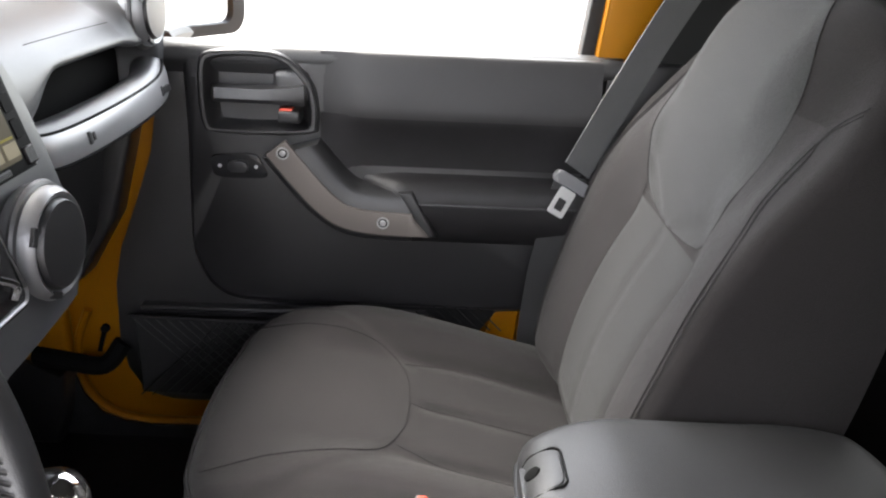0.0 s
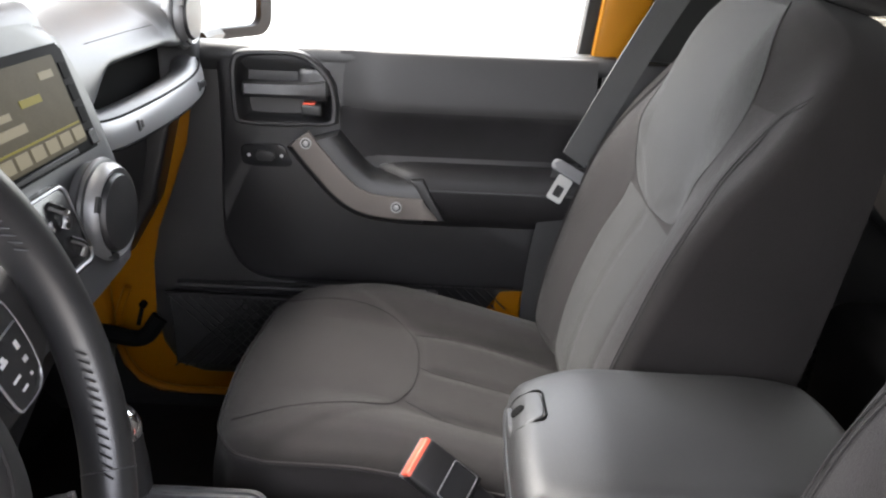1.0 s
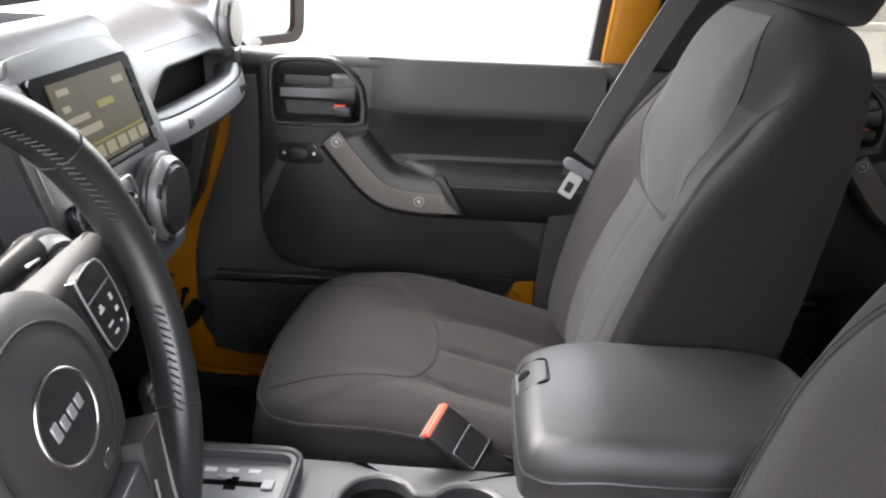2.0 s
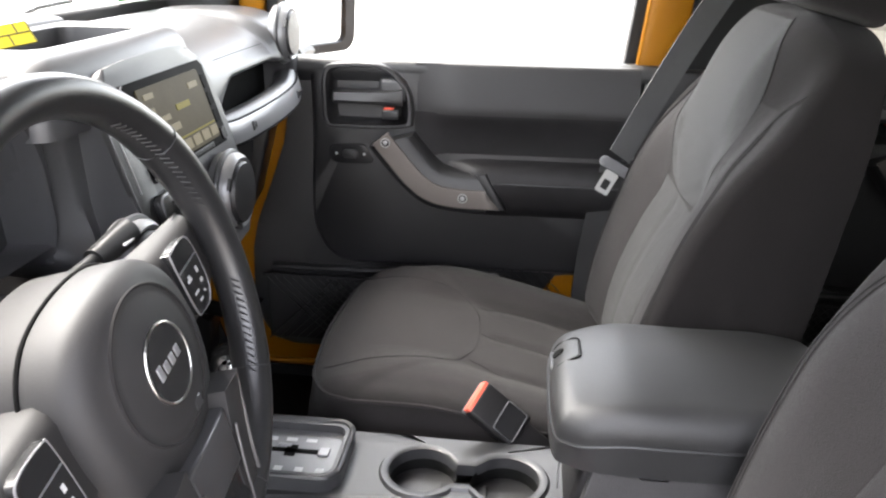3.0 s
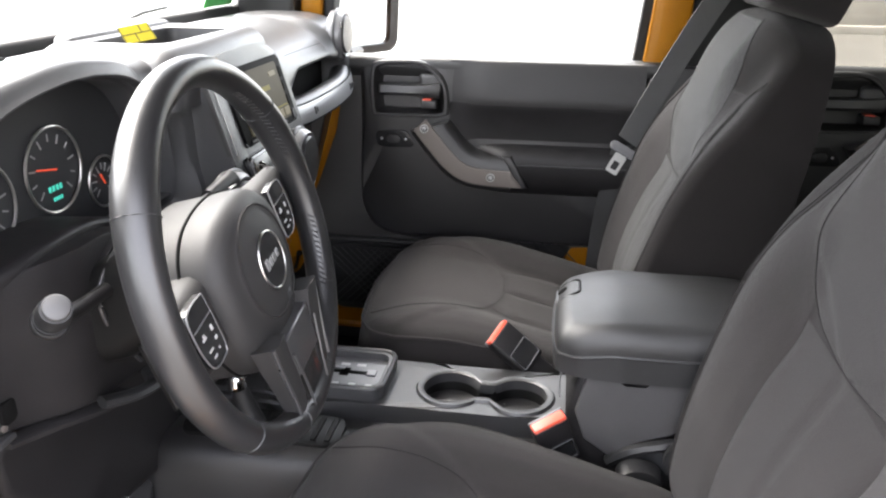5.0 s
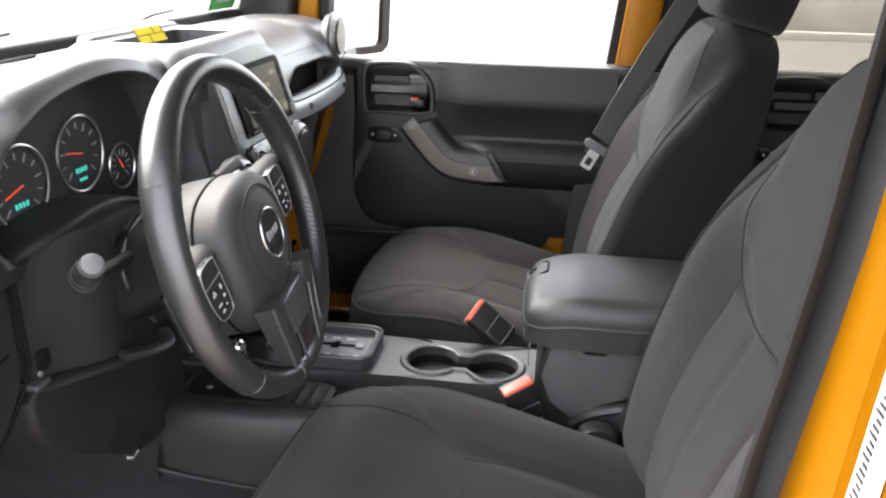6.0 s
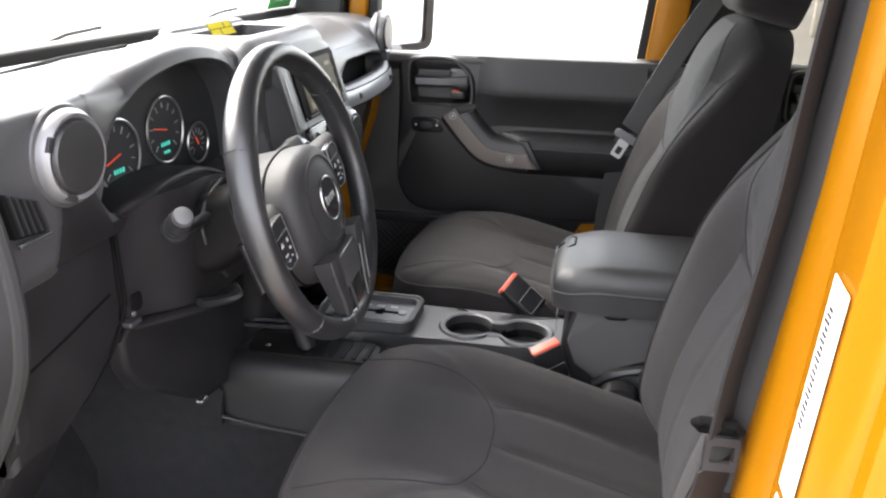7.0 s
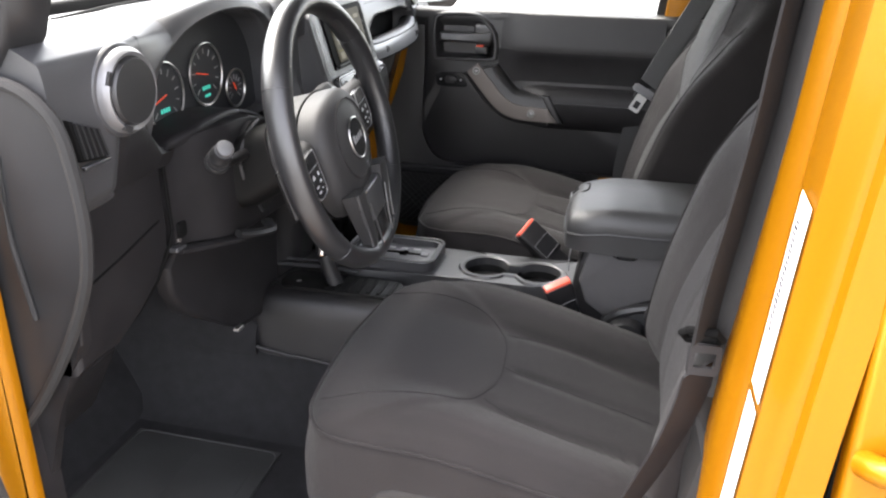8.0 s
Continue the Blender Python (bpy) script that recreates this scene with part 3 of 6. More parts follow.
    bolster = np.array(spline(list(zip(vs, (0.036, 0.044, 0.050, 0.052, 0.051, 0.046, 0.028, -0.004, -0.028, -0.056))), 10))

    def front(u, v):
        a = abs(u)
        m, b = np.interp(v, middle[:, 0], middle[:, 1]), np.interp(v, bolster[:, 0], bolster[:, 1])
        w = m + (b - m) * smooth(0.095, 0.195, a)
        edge = 0.155 * smooth(0.235, 0.345, v)
        w += 0.003 * smooth(0.018, -0.012, a - edge) * smooth(0.240, 0.268, v)
        w -= 0.004 * math.exp(-((a - 0.112) / 0.009) ** 2) * smooth(0.27, 0.22, v)
        w -= 0.0025 * math.exp(-(u / 0.008) ** 2) * smooth(0.26, 0.24, v)
        return w + 0.0009 * noise.noise((u * 12, v * 12, cx + 5))

    def back(u, v):
        return -0.135 + 0.035 * smooth(0.1, 0.5, v)
    bm = pad(outl, front, back, 0.020, centre=(0, 0.22), inner=30, roll=7, sides=6, n=8)
    bk = part("backrest", moved(bm, M), BOLSTER, s, "charcoal fabric backrest with side bolsters")

    def onb(pts, n=10, up=0.0006):
        return [M @ Vector((p[0], p[1], front(p[0], p[1]) + up)) for p in spline(pts, n)]
    sh = [(0.090, 0.528), (0.116, 0.492), (0.138, 0.45), (0.150, 0.40), (0.150, 0.35), (0.132, 0.305), (0.105, 0.270), (0.06, 0.257), (0.0, 0.253)]
    part("seam", tube(onb(sh + [(-u, v) for u, v in sh[-2::-1]]), 0.0007, seg=6), SEAM, bk)
    side = np.array(spline(sh, 8))[::-1]

    def patch(v0, v1, half_width, rows, cols=26):
        """A sewn panel lying on the backrest."""
        rg = []
        for i in range(rows + 1):
            v = v0 + (v1 - v0) * i / rows
            hw = half_width(v)
            rg.append([M @ Vector((hw * k, v, front(hw * k, v) + 0.0011 * smooth(1.0, 0.93, abs(k)) * smooth(0.0, 0.04, i / rows))) for k in np.linspace(-1, 1, cols)])
        return loft(rg, closed=False)
    part("shield_panel", patch(0.2535, 0.524, lambda v: float(np.interp(v, side[:, 1], side[:, 0])), 40), INSET, bk, "smoother grey sewn upper panel")
    part("centre_panel", patch(-0.03, 0.2525, lambda v: 0.111, 30), INSET, bk, "smoother grey sewn centre panel")
    part("seam", tube(onb([(0.0, 0.252), (0.0, 0.12), (0.0, -0.02)]), 0.0005, seg=6), SEAM, bk)
    wing = np.array(spline([(0.202, -0.04), (0.212, 0.08), (0.216, 0.17), (0.214, 0.26), (0.205, 0.312), (0.190, 0.353), (0.184, 0.395), (0.186, 0.425)], 8))

    def strip(sg):
        """The sewn panel between the middle of the back and the piped edge seam."""
        rg = []
        for i in range(41):
            v = -0.03 + 0.455 * i / 40
            a = max(0.1105, float(np.interp(v, side[:, 1], side[:, 0]))) if v > 0.2535 else 0.1105
            b = float(np.interp(v, wing[:, 1], wing[:, 0])) - 0.003
            rg.append([M @ Vector((sg * (a + (b - a) * k), v, front(a + (b - a) * k, v) + 0.0008 * smooth(0.0, 0.08, 1 - k))) for k in np.linspace(0, 1, 12)])
        return loft(rg, closed=False)
    for sg in (-1, 1):
        part("bolster_panel", strip(sg), FABRIC, bk, "charcoal fabric bolster front")
    for sg in (-1, 1):
        part("seam", tube(onb([(sg * 0.112, 0.268), (sg * 0.112, 0.12), (sg * 0.112, -0.02)]), 0.0005, seg=6), SEAM, bk)
        edge = spline([(0.204, -0.03), (0.214, 0.08), (0.217, 0.18), (0.214, 0.26), (0.205, 0.312), (0.190, 0.353), (0.184, 0.395), (0.187, 0.429), (0.206, 0.453)], 10)
        for d in (0.0, 0.007):
            run = [M @ Vector((sg * (p[0] + d * smooth(0.43, 0.39, p[1])), p[1] - d * smooth(0.39, 0.43, p[1]), front(p[0] + d * smooth(0.43, 0.39, p[1]), p[1] - d * smooth(0.39, 0.43, p[1])) + 0.0005)) for p in edge]
            part("seam", tube(spline(run, 3), 0.0009, seg=6), SEAM, bk)
    # headrest
    H = M @ Matrix.Translation((0, 0.543, -0.055))
    hd = [(0.0, 0.0), (0.09, 0.0), (0.125, 0.02), (0.132, 0.09), (0.12, 0.16), (0.07, 0.185), (0.0, 0.19)]
    hd = hd + [(-u, v) for u, v in hd[-2:0:-1]]
    part("headrest", moved(pad(hd, lambda u, v: 0.062 + 0.008 * math.cos(u * 10), lambda u, v: -0.045, 0.024, centre=(0, 0.09)), H), FABRIC, s, "charcoal fabric headrest")
    for sg in (-1, 1):
        part("headrest_post", tube([H @ Vector((sg * 0.06, -0.03, 0)), H @ Vector((sg * 0.06, 0.03, 0))], 0.006), CHROME, s, "chrome post")
    part("recliner_cover", moved(disc((0.235, 0.835), 0.030, cx + 0.236, cx + 0.250, "y", 28, 0.005), Matrix.Identity(4)), DARK, s, "round black recliner cover")
    part("side_trim", plate(rrect(-0.12, 0.27, 0.69, 0.80, 0.03), cx - 0.222, cx - 0.238, "y", 0.006), DARK, s, "black plastic side trim")
    return s


DRV, PAS = 0.106, 0.825
seat_b = front_seat(PAS)
seat_a = copy_thing(seat_b, Matrix.Translation((0.026, DRV, 0.555)))
for o in seat_a.children:  # the driver's headrest stands further back
    if o.name.startswith("headrest"):
        o.location.x += 0.045
    if o.name.startswith("cushion"):
        o.location.x += 0.016
    if o.name.startswith("backrest"):
        o.location.x += 0.045
        o.rotation_euler.y = -0.036
for o in seat_a.children_recursive:  # the driver's panels catch less sheen; FABRIC puts that into their colour
    if o.name.startswith(("shield_panel", "centre_panel")):
        o.material_slots[0].link = "OBJECT"
        o.material_slots[0].material = FABRIC
seat_b.location.z -= 0.007
seat_b.location.x -= 0.009
tagged(seat_b, "charcoal fabric front passenger seat beside the door")
lever = thing("seat_lever", (-0.02, DRV - 0.25, 0.765), "chrome ended seat lever on the cushion's side", "lever")
part("arm", tube([(-0.03, DRV - 0.235, 0.775), (0.0, DRV - 0.245, 0.777), (0.02, DRV - 0.245, 0.775)], 0.008), CHROME, lever, "chrome lever arm")
part("pivot", tube([(0.02, DRV - 0.23, 0.775), (0.02, DRV - 0.25, 0.775)], 0.011), DARK, lever)

# ---- doors on the passenger side ----
def side_door(x0, label):
    """The inside of a closed door; x0 shifts it along the car."""
    d = thing("door", (x0, 1.12, 0.62), label, "car door", group="passenger side doors")

    def sh(pts):
        return [(x + x0, z) for x, z in pts]
    part("shell", plate(sh([(-0.40, 0.63), (0.235, 0.63), (0.235, 1.222), (-0.40, 1.222)]), 1.165, 1.125, "y", 0.004), PAINT, d, "amber painted door shell")
    low = [(-0.400, 1.235), (-0.404, 1.136), (-0.423, 1.071), (-0.454, 0.99), (-0.486, 0.913), (-0.500, 0.853), (-0.506, 0.75), (-0.500, 0.696), (-0.473, 0.647), (-0.427, 0.634), (0.02, 0.628), (0.085, 0.79), (0.106, 0.832), (0.235, 0.834), (0.235, 1.235)]
    part("lower_panel", plate(sh(low), 1.15, 1.117, "y", 0.006), TRIM, d, "matt black lower door panel")
    part("panel_ledge", box(-0.46 + x0, 0.0 + x0, 1.10, 1.12, 0.812, 0.824, 0.004), TRIM, d)
    # net pocket
    part("pocket_back", box(-0.475 + x0, -0.02 + x0, 1.105, 1.12, 0.655, 0.80, 0.004), RUBBER, d)
    net = []
    for i in range(34):
        a = -0.475 + i * 0.018
        net.append(tube([(max(-0.475, a) + x0, 1.100, 0.655 + max(0, -0.475 - a)), (min(-0.02, a + 0.145) + x0, 1.100, 0.655 + min(-0.02, a + 0.145) - a)], 0.0012, seg=4))
        b = -0.475 + i * 0.018
        net.append(tube([(max(-0.475, b) + x0, 1.1005, 0.80 - max(0, -0.475 - b)), (min(-0.02, b + 0.145) + x0, 1.1005, 0.80 - (min(-0.02, b + 0.145) - b))], 0.0012, seg=4))
    part("net", join(*net), DARK, d, "black elastic net")
    part("net_band", tube([(-0.478 + x0, 1.098, 0.803), (-0.2 + x0, 1.094, 0.803), (-0.015 + x0, 1.098, 0.803)], 0.0035), LOWER, d, "elastic band of the net pocket")
    # raised main panel
    main = spline([(-0.362, 1.235), (-0.362, 1.10), (-0.368, 0.95), (-0.362, 0.90), (-0.338, 0.857), (-0.295, 0.837), (-0.20, 0.834), (0.0, 0.834), (0.232, 0.836)], 5)
    main = [tuple(p) for p in main] + [(0.232, 1.235)]
    c = np.array((-0.256, 1.168))
    outer = [(-0.3349, 1.1222), (-0.3379, 1.1636), (-0.3359, 1.2079), (-0.3251, 1.2266), (-0.2856, 1.2326), (-0.2315, 1.2316), (-0.2019, 1.2188), (-0.1753, 1.1892), (-0.1675, 1.1587), (-0.1675, 1.1291), (-0.1773, 1.1163), (-0.2462, 1.1124), (-0.3201, 1.1134)]
    O = spline(outer, 4, closed=True)

    def reach(poly, a):
        dx, dz = math.cos(a), math.sin(a)
        best = 0.0
        for p, q in zip(poly, poly[1:] + poly[:1]):
            px, pz, ex, ez = p[0] - c[0], p[1] - c[1], q[0] - p[0], q[1] - p[1]
            den = dx * ez - dz * ex
            if abs(den) > 1e-9:
                k, u = (px * ez - pz * ex) / den, (px * dz - pz * dx) / den
                if k > 0 and -1e-6 <= u <= 1 + 1e-6:
                    best = max(best, k)
        return best
    angs = sorted(set([2 * math.pi * i / 90 - math.pi for i in range(90)] + [math.atan2(p[1] - c[1], p[0] - c[0]) for p in main]))
    hole = [tuple(c + (p - c) * 0.93) for p in O]
    rings = []
    for y, inset in ((1.13, 0.0), (1.112, 0.0), (1.105, 0.002), (1.101, 0.006), (1.098, 0.014)):
        rings.append([(c[0] + math.cos(a) * (reach(main, a) - inset) + x0, y, c[1] + math.sin(a) * (reach(main, a) - inset)) for a in angs])
    for y in (1.098, 1.13):
        rings.append([(c[0] + math.cos(a) * reach(hole, a) + x0, y, c[1] + math.sin(a) * reach(hole, a)) for a in angs])
    part("raised_panel", loft(rings, cap=False), TRIM, d, "black moulded door panel")
    cap = [(1.0992, 1.210), (1.0975, 1.217), (1.0970, 1.224), (1.0995, 1.2305), (1.106, 1.2355), (1.114, 1.2380), (1.127, 1.2388), (1.150, 1.236), (1.150, 1.20), (1.12, 1.19)]
    part("sill_cap", loft([[(xx + x0, y, z) for y, z in cap] for xx in np.linspace(-0.40, 0.262, 12)]), SOFT, d, "soft black sill along the window", 60)
    # upper pad, hollowed towards the handle
    rings = []
    for i in range(25):
        xx = -0.164 + i * (0.397 / 24)
        b = smooth(-0.172, -0.085, xx)
        prof = ((0.000, 1.2335), (0.002, 1.2315), (0.004, 1.228), (0.0075, 1.219), (0.0115, 1.204), (0.0165, 1.182), (0.0205, 1.162), (0.0210, 1.153), (0.0190, 1.145))
        rings.append([(xx + x0, 1.110, 1.2340)] + [(xx + x0, 1.0990 - dep * b, z) for dep, z in prof] + [(xx + x0, 1.104, 1.140)])
    part("upper_pad", loft(rings), PADDED, d, "padded upper door panel", 50)
    rings = []
    for i in range(25):
        xx = -0.166 + i * (0.399 / 24)
        b = smooth(-0.172, -0.085, xx)
        rings.append([(xx + x0, 1.106, 1.150)] + [(xx + x0, 1.0975 - dep * b, z) for dep, z in ((0.0165, 1.147), (0.0165, 1.143), (0.0125, 1.132), (0.006, 1.112), (0.001, 1.088), (-0.001, 1.064))] + [(xx + x0, 1.106, 1.060)])
    part("recess_panel", loft(rings), LOWER, d, "black moulded recess under the pad", 50)
    # armrest
    prof = [(1.10, 1.062), (1.085, 1.060), (1.068, 1.053), (1.059, 1.038), (1.058, 1.018), (1.066, 0.985), (1.082, 0.960), (1.10, 0.952)]
    rings = []
    for i in range(22):
        xx = -0.14 + i * (0.372 / 21)
        b = smooth(-0.115, -0.045, xx)
        rings.append([(xx + x0, 1.10 - (1.10 - y) * b, 1.02 + (z - 1.02) * (0.85 + 0.15 * b)) for y, z in prof])
    arm = part("armrest", loft(rings), LOWER, d, "padded black armrest", 60)
    part("armrest_seam", tube([(xx + x0, 1.0572, 1.026) for xx in np.linspace(-0.02, 0.23, 12)], 0.002), DARK, arm)
    # handle bowl
    def scaled(k, extra=0.0):
        return [((c + (p - c) * k)[0] + x0, (c + (p - c) * k)[1]) for p in O]
    rings = [[(x, y, z) for (x, z) in scaled(k)] for k, y in ((1.0, 1.10), (1.0, 1.094), (0.99, 1.0895), (0.965, 1.0880), (0.955, 1.0895), (0.945, 1.0875), (0.895, 1.0875), (0.87, 1.0895), (0.82, 1.100), (0.76, 1.110), (0.70, 1.1140))]
    bez = part("handle_bowl", loft(rings, cap=False), TRIM, d, "black door handle bowl", 40)
    part("bowl_back", plate(scaled(0.72), 1.1165, 1.1142, "y"), TRIM, bez)
    part("bowl_cheek", box(-0.232 + x0, -0.178 + x0, 1.092, 1.116, 1.158, 1.206, 0.011, 4), TRIM, bez)
    part("pull_lever", loft([[(x + x0, 1.098, z1), (x + x0, y, z1 - 0.003), (x + x0, y - 0.004, (z0 + z1) / 2 - 0.004), (x + x0, y, z0 + 0.003), (x + x0, 1.098, z0)] for x, y, z0, z1 in ((-0.318, 1.088, 1.159, 1.181), (-0.312, 1.080, 1.157, 1.183), (-0.25, 1.078, 1.157, 1.183), (-0.205, 1.080, 1.156, 1.185), (-0.186, 1.086, 1.155, 1.188))]), TRIM, bez, "black pull lever")
    part("lock_knob", box(-0.224 + x0, -0.192 + x0, 1.076, 1.112, 1.133, 1.151, 0.004), DARK, bez, "black lock knob")
    part("lock_mark", box(-0.221 + x0, -0.203 + x0, 1.079, 1.098, 1.1508, 1.1535, 0.0006), RED, bez, "red lock mark")
    # window switch
    sw = part("switch_plate", plate(sh(spline([(-0.326, 1.058), (-0.325, 1.076), (-0.30, 1.081), (-0.262, 1.081), (-0.252, 1.066), (-0.246, 1.048), (-0.27, 1.045), (-0.318, 1.046)], 4, closed=True)), 1.10, 1.092, "y", 0.002), GLOSSB, d, "black window switch plate")
    part("rocker", plate(sh(rrect(-0.302, -0.272, 1.055, 1.072, 0.007)), 1.094, 1.086, "y", 0.002), DARK, sw, "black window rocker")
    for xx in (-0.314, -0.261):
        part("switch_mark", disc((xx + x0, 1.063), 0.0028, 1.092, 1.0912, "y", 10), ICON, sw)
    # curved grab handle
    mid = spline([(-0.2227, 1.1043), (-0.1968, 1.0717), (-0.1584, 1.0275), (-0.1248, 1.0045), (-0.0816, 0.9968), (-0.0288, 0.9949)], 8)
    rings = []
    for i, p in enumerate(mid):
        t = mid[min(i + 1, len(mid) - 1)] - mid[max(i - 1, 0)]
        t = t / np.linalg.norm(t)
        nv = np.array((-t[1], t[0]))
        w = 0.026
        a, b = p + nv * (w + 0.022), p - nv * (w + 0.003)
        if a[1] > 1.110:
            a = a + t * (1.110 - a[1]) / t[1]
        rings.append([(a[0] + x0, 1.10, a[1]), (a[0] + x0, 1.066, a[1] - 0.002), (a[0] * 0.85 + b[0] * 0.15 + x0, 1.056, a[1] * 0.85 + b[1] * 0.15), (b[0] * 0.9 + a[0] * 0.1 + x0, 1.056, b[1] * 0.9 + a[1] * 0.1), (b[0] + x0, 1.064, b[1]), (b[0] + x0, 1.10, b[1])])
    gh = part("grab_handle", loft(rings), DARK, d, "black curved grab handle", 50)
    ins = []
    for i, p in enumerate(mid):
        t = mid[min(i + 1, len(mid) - 1)] - mid[max(i - 1, 0)]
        t = t / np.linalg.norm(t)
        nv = np.array((-t[1], t[0]))
        a, b = p + nv * 0.0175, p - nv * 0.0185
        if i == len(mid) - 1:
            a = a + np.array((0.0, 0.0))
            b = b + np.array((0.026, 0.0))
        ins.append([(a[0] + x0, 1.058, a[1]), (a[0] + x0, 1.0525, a[1] - 0.001), (p[0] + x0, 1.0515, p[1]), (b[0] + x0, 1.0525, b[1] + 0.001), (b[0] + x0, 1.058, b[1])])
    part("handle_insert", loft(ins), BRONZE, gh, "warm grey handle insert", 60)
    for xx, zz in ((-0.2131, 1.0966), (-0.071, 0.9978)):
        part("screw", join(annulus((xx + x0, zz), 0.0068, 0.0090, 1.0525, 1.0500, "y", 20), disc((xx + x0, zz), 0.0048, 1.0525, 1.0488, "y", 16, 0.0014)), SILVER, gh, "silver screw")
        part("screw_gap", annulus((xx + x0, zz), 0.0046, 0.0070, 1.0525, 1.0510, "y", 20), HOLE, gh)
    part("handle_tail", plate(sh([(-0.0499, 1.0429), (-0.0288, 1.0448), (0.0096, 0.9757), (-0.0096, 0.9728)]), 1.10, 1.054, "y", 0.006), DARK, d, "black end of the handle")
    return d


front_door = side_door(0.0, "black moulded inside of a closed front door")
rear_door = copy_thing(front_door, Matrix.Translation((0.872, 1.12, 0.62)))
tagged(rear_door, "black moulded inside of the closed rear door")
# small clear label low on the window
solo("window_label", box(0.160, 0.182, 1.1485, 1.1495, 1.264, 1.267), ICON, "faint grey printed marks on the window", "label")

# ---- outside mirror ----
mir = thing("side_mirror", (-0.43, 1.45, 1.20), "black outside mirror on the door", "mirror")
mm = Matrix.Translation((-0.450, 1.44, 1.315)) @ Euler((0, radians(4), radians(-33))).to_matrix().to_4x4()
part("housing", moved(plate(rrect(-0.115, 0.115, -0.115, 0.115, 0.035), -0.07, 0.012, "x", 0.008, hole=None), mm), DARK, mir, "black plastic mirror housing")
part("rim", moved(plate(rrect(-0.119, 0.119, -0.117, 0.117, 0.035), 0.0, 0.022, "x", hole=rrect(-0.090, 0.090, -0.097, 0.097, 0.02)), mm), LOWER, mir)
part("mirror_glass", moved(plate(rrect(-0.096, 0.096, -0.098, 0.098, 0.02), 0.010, 0.0135, "x"), mm), MIRROR, mir, "silvered mirror glass")
part("mirror_arm", tube([(-0.44, 1.36, 1.215), (-0.43, 1.28, 1.225), (-0.42, 1.19, 1.23)], 0.02, flat=0.6), DARK, mir)

# ---- dashboard ----
dash = thing("dashboard", (-0.5, YC, 1.05), "black grained plastic dashboard", "dashboard")
TOPX = [(-0.655, 1.300), (-0.600, 1.322)]
SEC = {  # profiles (x, z) from the windscreen over the top and down the face
    "end": TOPX + [(-0.50, 1.326), (-0.435, 1.318), (-0.395, 1.292), (-0.380, 1.262), (-0.380, 1.225), (-0.388, 1.18), (-0.398, 1.15), (-0.43, 1.135), (-0.60, 1.12)],
    "mid": TOPX + [(-0.575, 1.322), (-0.558, 1.290), (-0.425, 1.286), (-0.402, 1.283), (-0.398, 1.25), (-0.392, 1.19), (-0.385, 1.14), (-0.42, 1.11), (-0.60, 1.11)],
    "pass": TOPX + [(-0.53, 1.324), (-0.462, 1.312), (-0.415, 1.288), (-0.392, 1.264), (-0.390, 1.250), (-0.428, 1.243), (-0.44, 1.17), (-0.46, 1.14), (-0.60, 1.12)],
    "nook": TOPX + [(-0.53, 1.324), (-0.462, 1.312), (-0.415, 1.288), (-0.390, 1.258), (-0.384, 1.212), (-0.428, 1.205), (-0.44, 1.17), (-0.46, 1.14), (-0.60, 1.12)],
    "pod": TOPX + [(-0.50, 1.326), (-0.435, 1.318), (-0.395, 1.292), (-0.382, 1.262), (-0.384, 1.244), (-0.428, 1.238), (-0.44, 1.17), (-0.46, 1.14), (-0.60, 1.12)],
    "join": TOPX + [(-0.53, 1.324), (-0.462, 1.312), (-0.415, 1.288), (-0.390, 1.262), (-0.382, 1.240), (-0.380, 1.21), (-0.386, 1.18), (-0.42, 1.165), (-0.60, 1.12)],
}
along = [(0.385, "mid"), (0.676, "mid"), (0.682, "join"), (0.694, "join"), (0.712, "nook"), (0.80, "pass"), (0.965, "pass"), (1.0, "pod"), (1.042, "pod"), (1.070, "end"), (1.09, "end")]
arch = [(-0.035, 1.190), (-0.028, 1.214), (0.004, 1.262), (0.072, 1.302), (0.155, 1.318), (0.235, 1.318), (0.305, 1.300), (0.345, 1.255), (0.358, 1.20), (0.362, 1.135)]
A = spline(arch, 6)


def driver_side(y):
    """Dash profile on the driver's side, hollow under the instrument arch."""
    zl = 1.135
    for p, q in zip(A, A[1:]):
        if p[0] <= y <= q[0]:
            zl = p[1] + (q[1] - p[1]) * (y - p[0]) / (q[0] - p[0])
    xf = -0.380 - 0.030 * smooth(-0.15, 0.05, y)
    rec = 0.014 * smooth(-0.128, -0.100, y) * smooth(0.02, -0.06, y)
    zb = 1.168 if y < 0 else 1.155
    za = max(1.304, zl + 0.012)
    dome = TOPX + [(-0.53, 1.330), (xf - 0.055, max(1.336, zl + 0.022)), (xf - 0.014, za + 0.018 - 0.006 * smooth(1.304, 1.33, za)), (xf, za)]
    if y >= A[0][0] and y <= A[-1][0]:
        return dome + [(xf - 0.003, zl + 0.003), (-0.50, zl + 0.003), (-0.50, zb), (-0.414, zb), (-0.60, 1.12)]
    return dome + [(xf - rec * 0.4, 1.225), (xf - 0.006 - rec, 1.18), (xf - 0.016 - rec, 1.155), (-0.43, 1.135), (-0.60, 1.12)]


def fine(pts):
    return [tuple(p) for p in spline(pts, 4)]


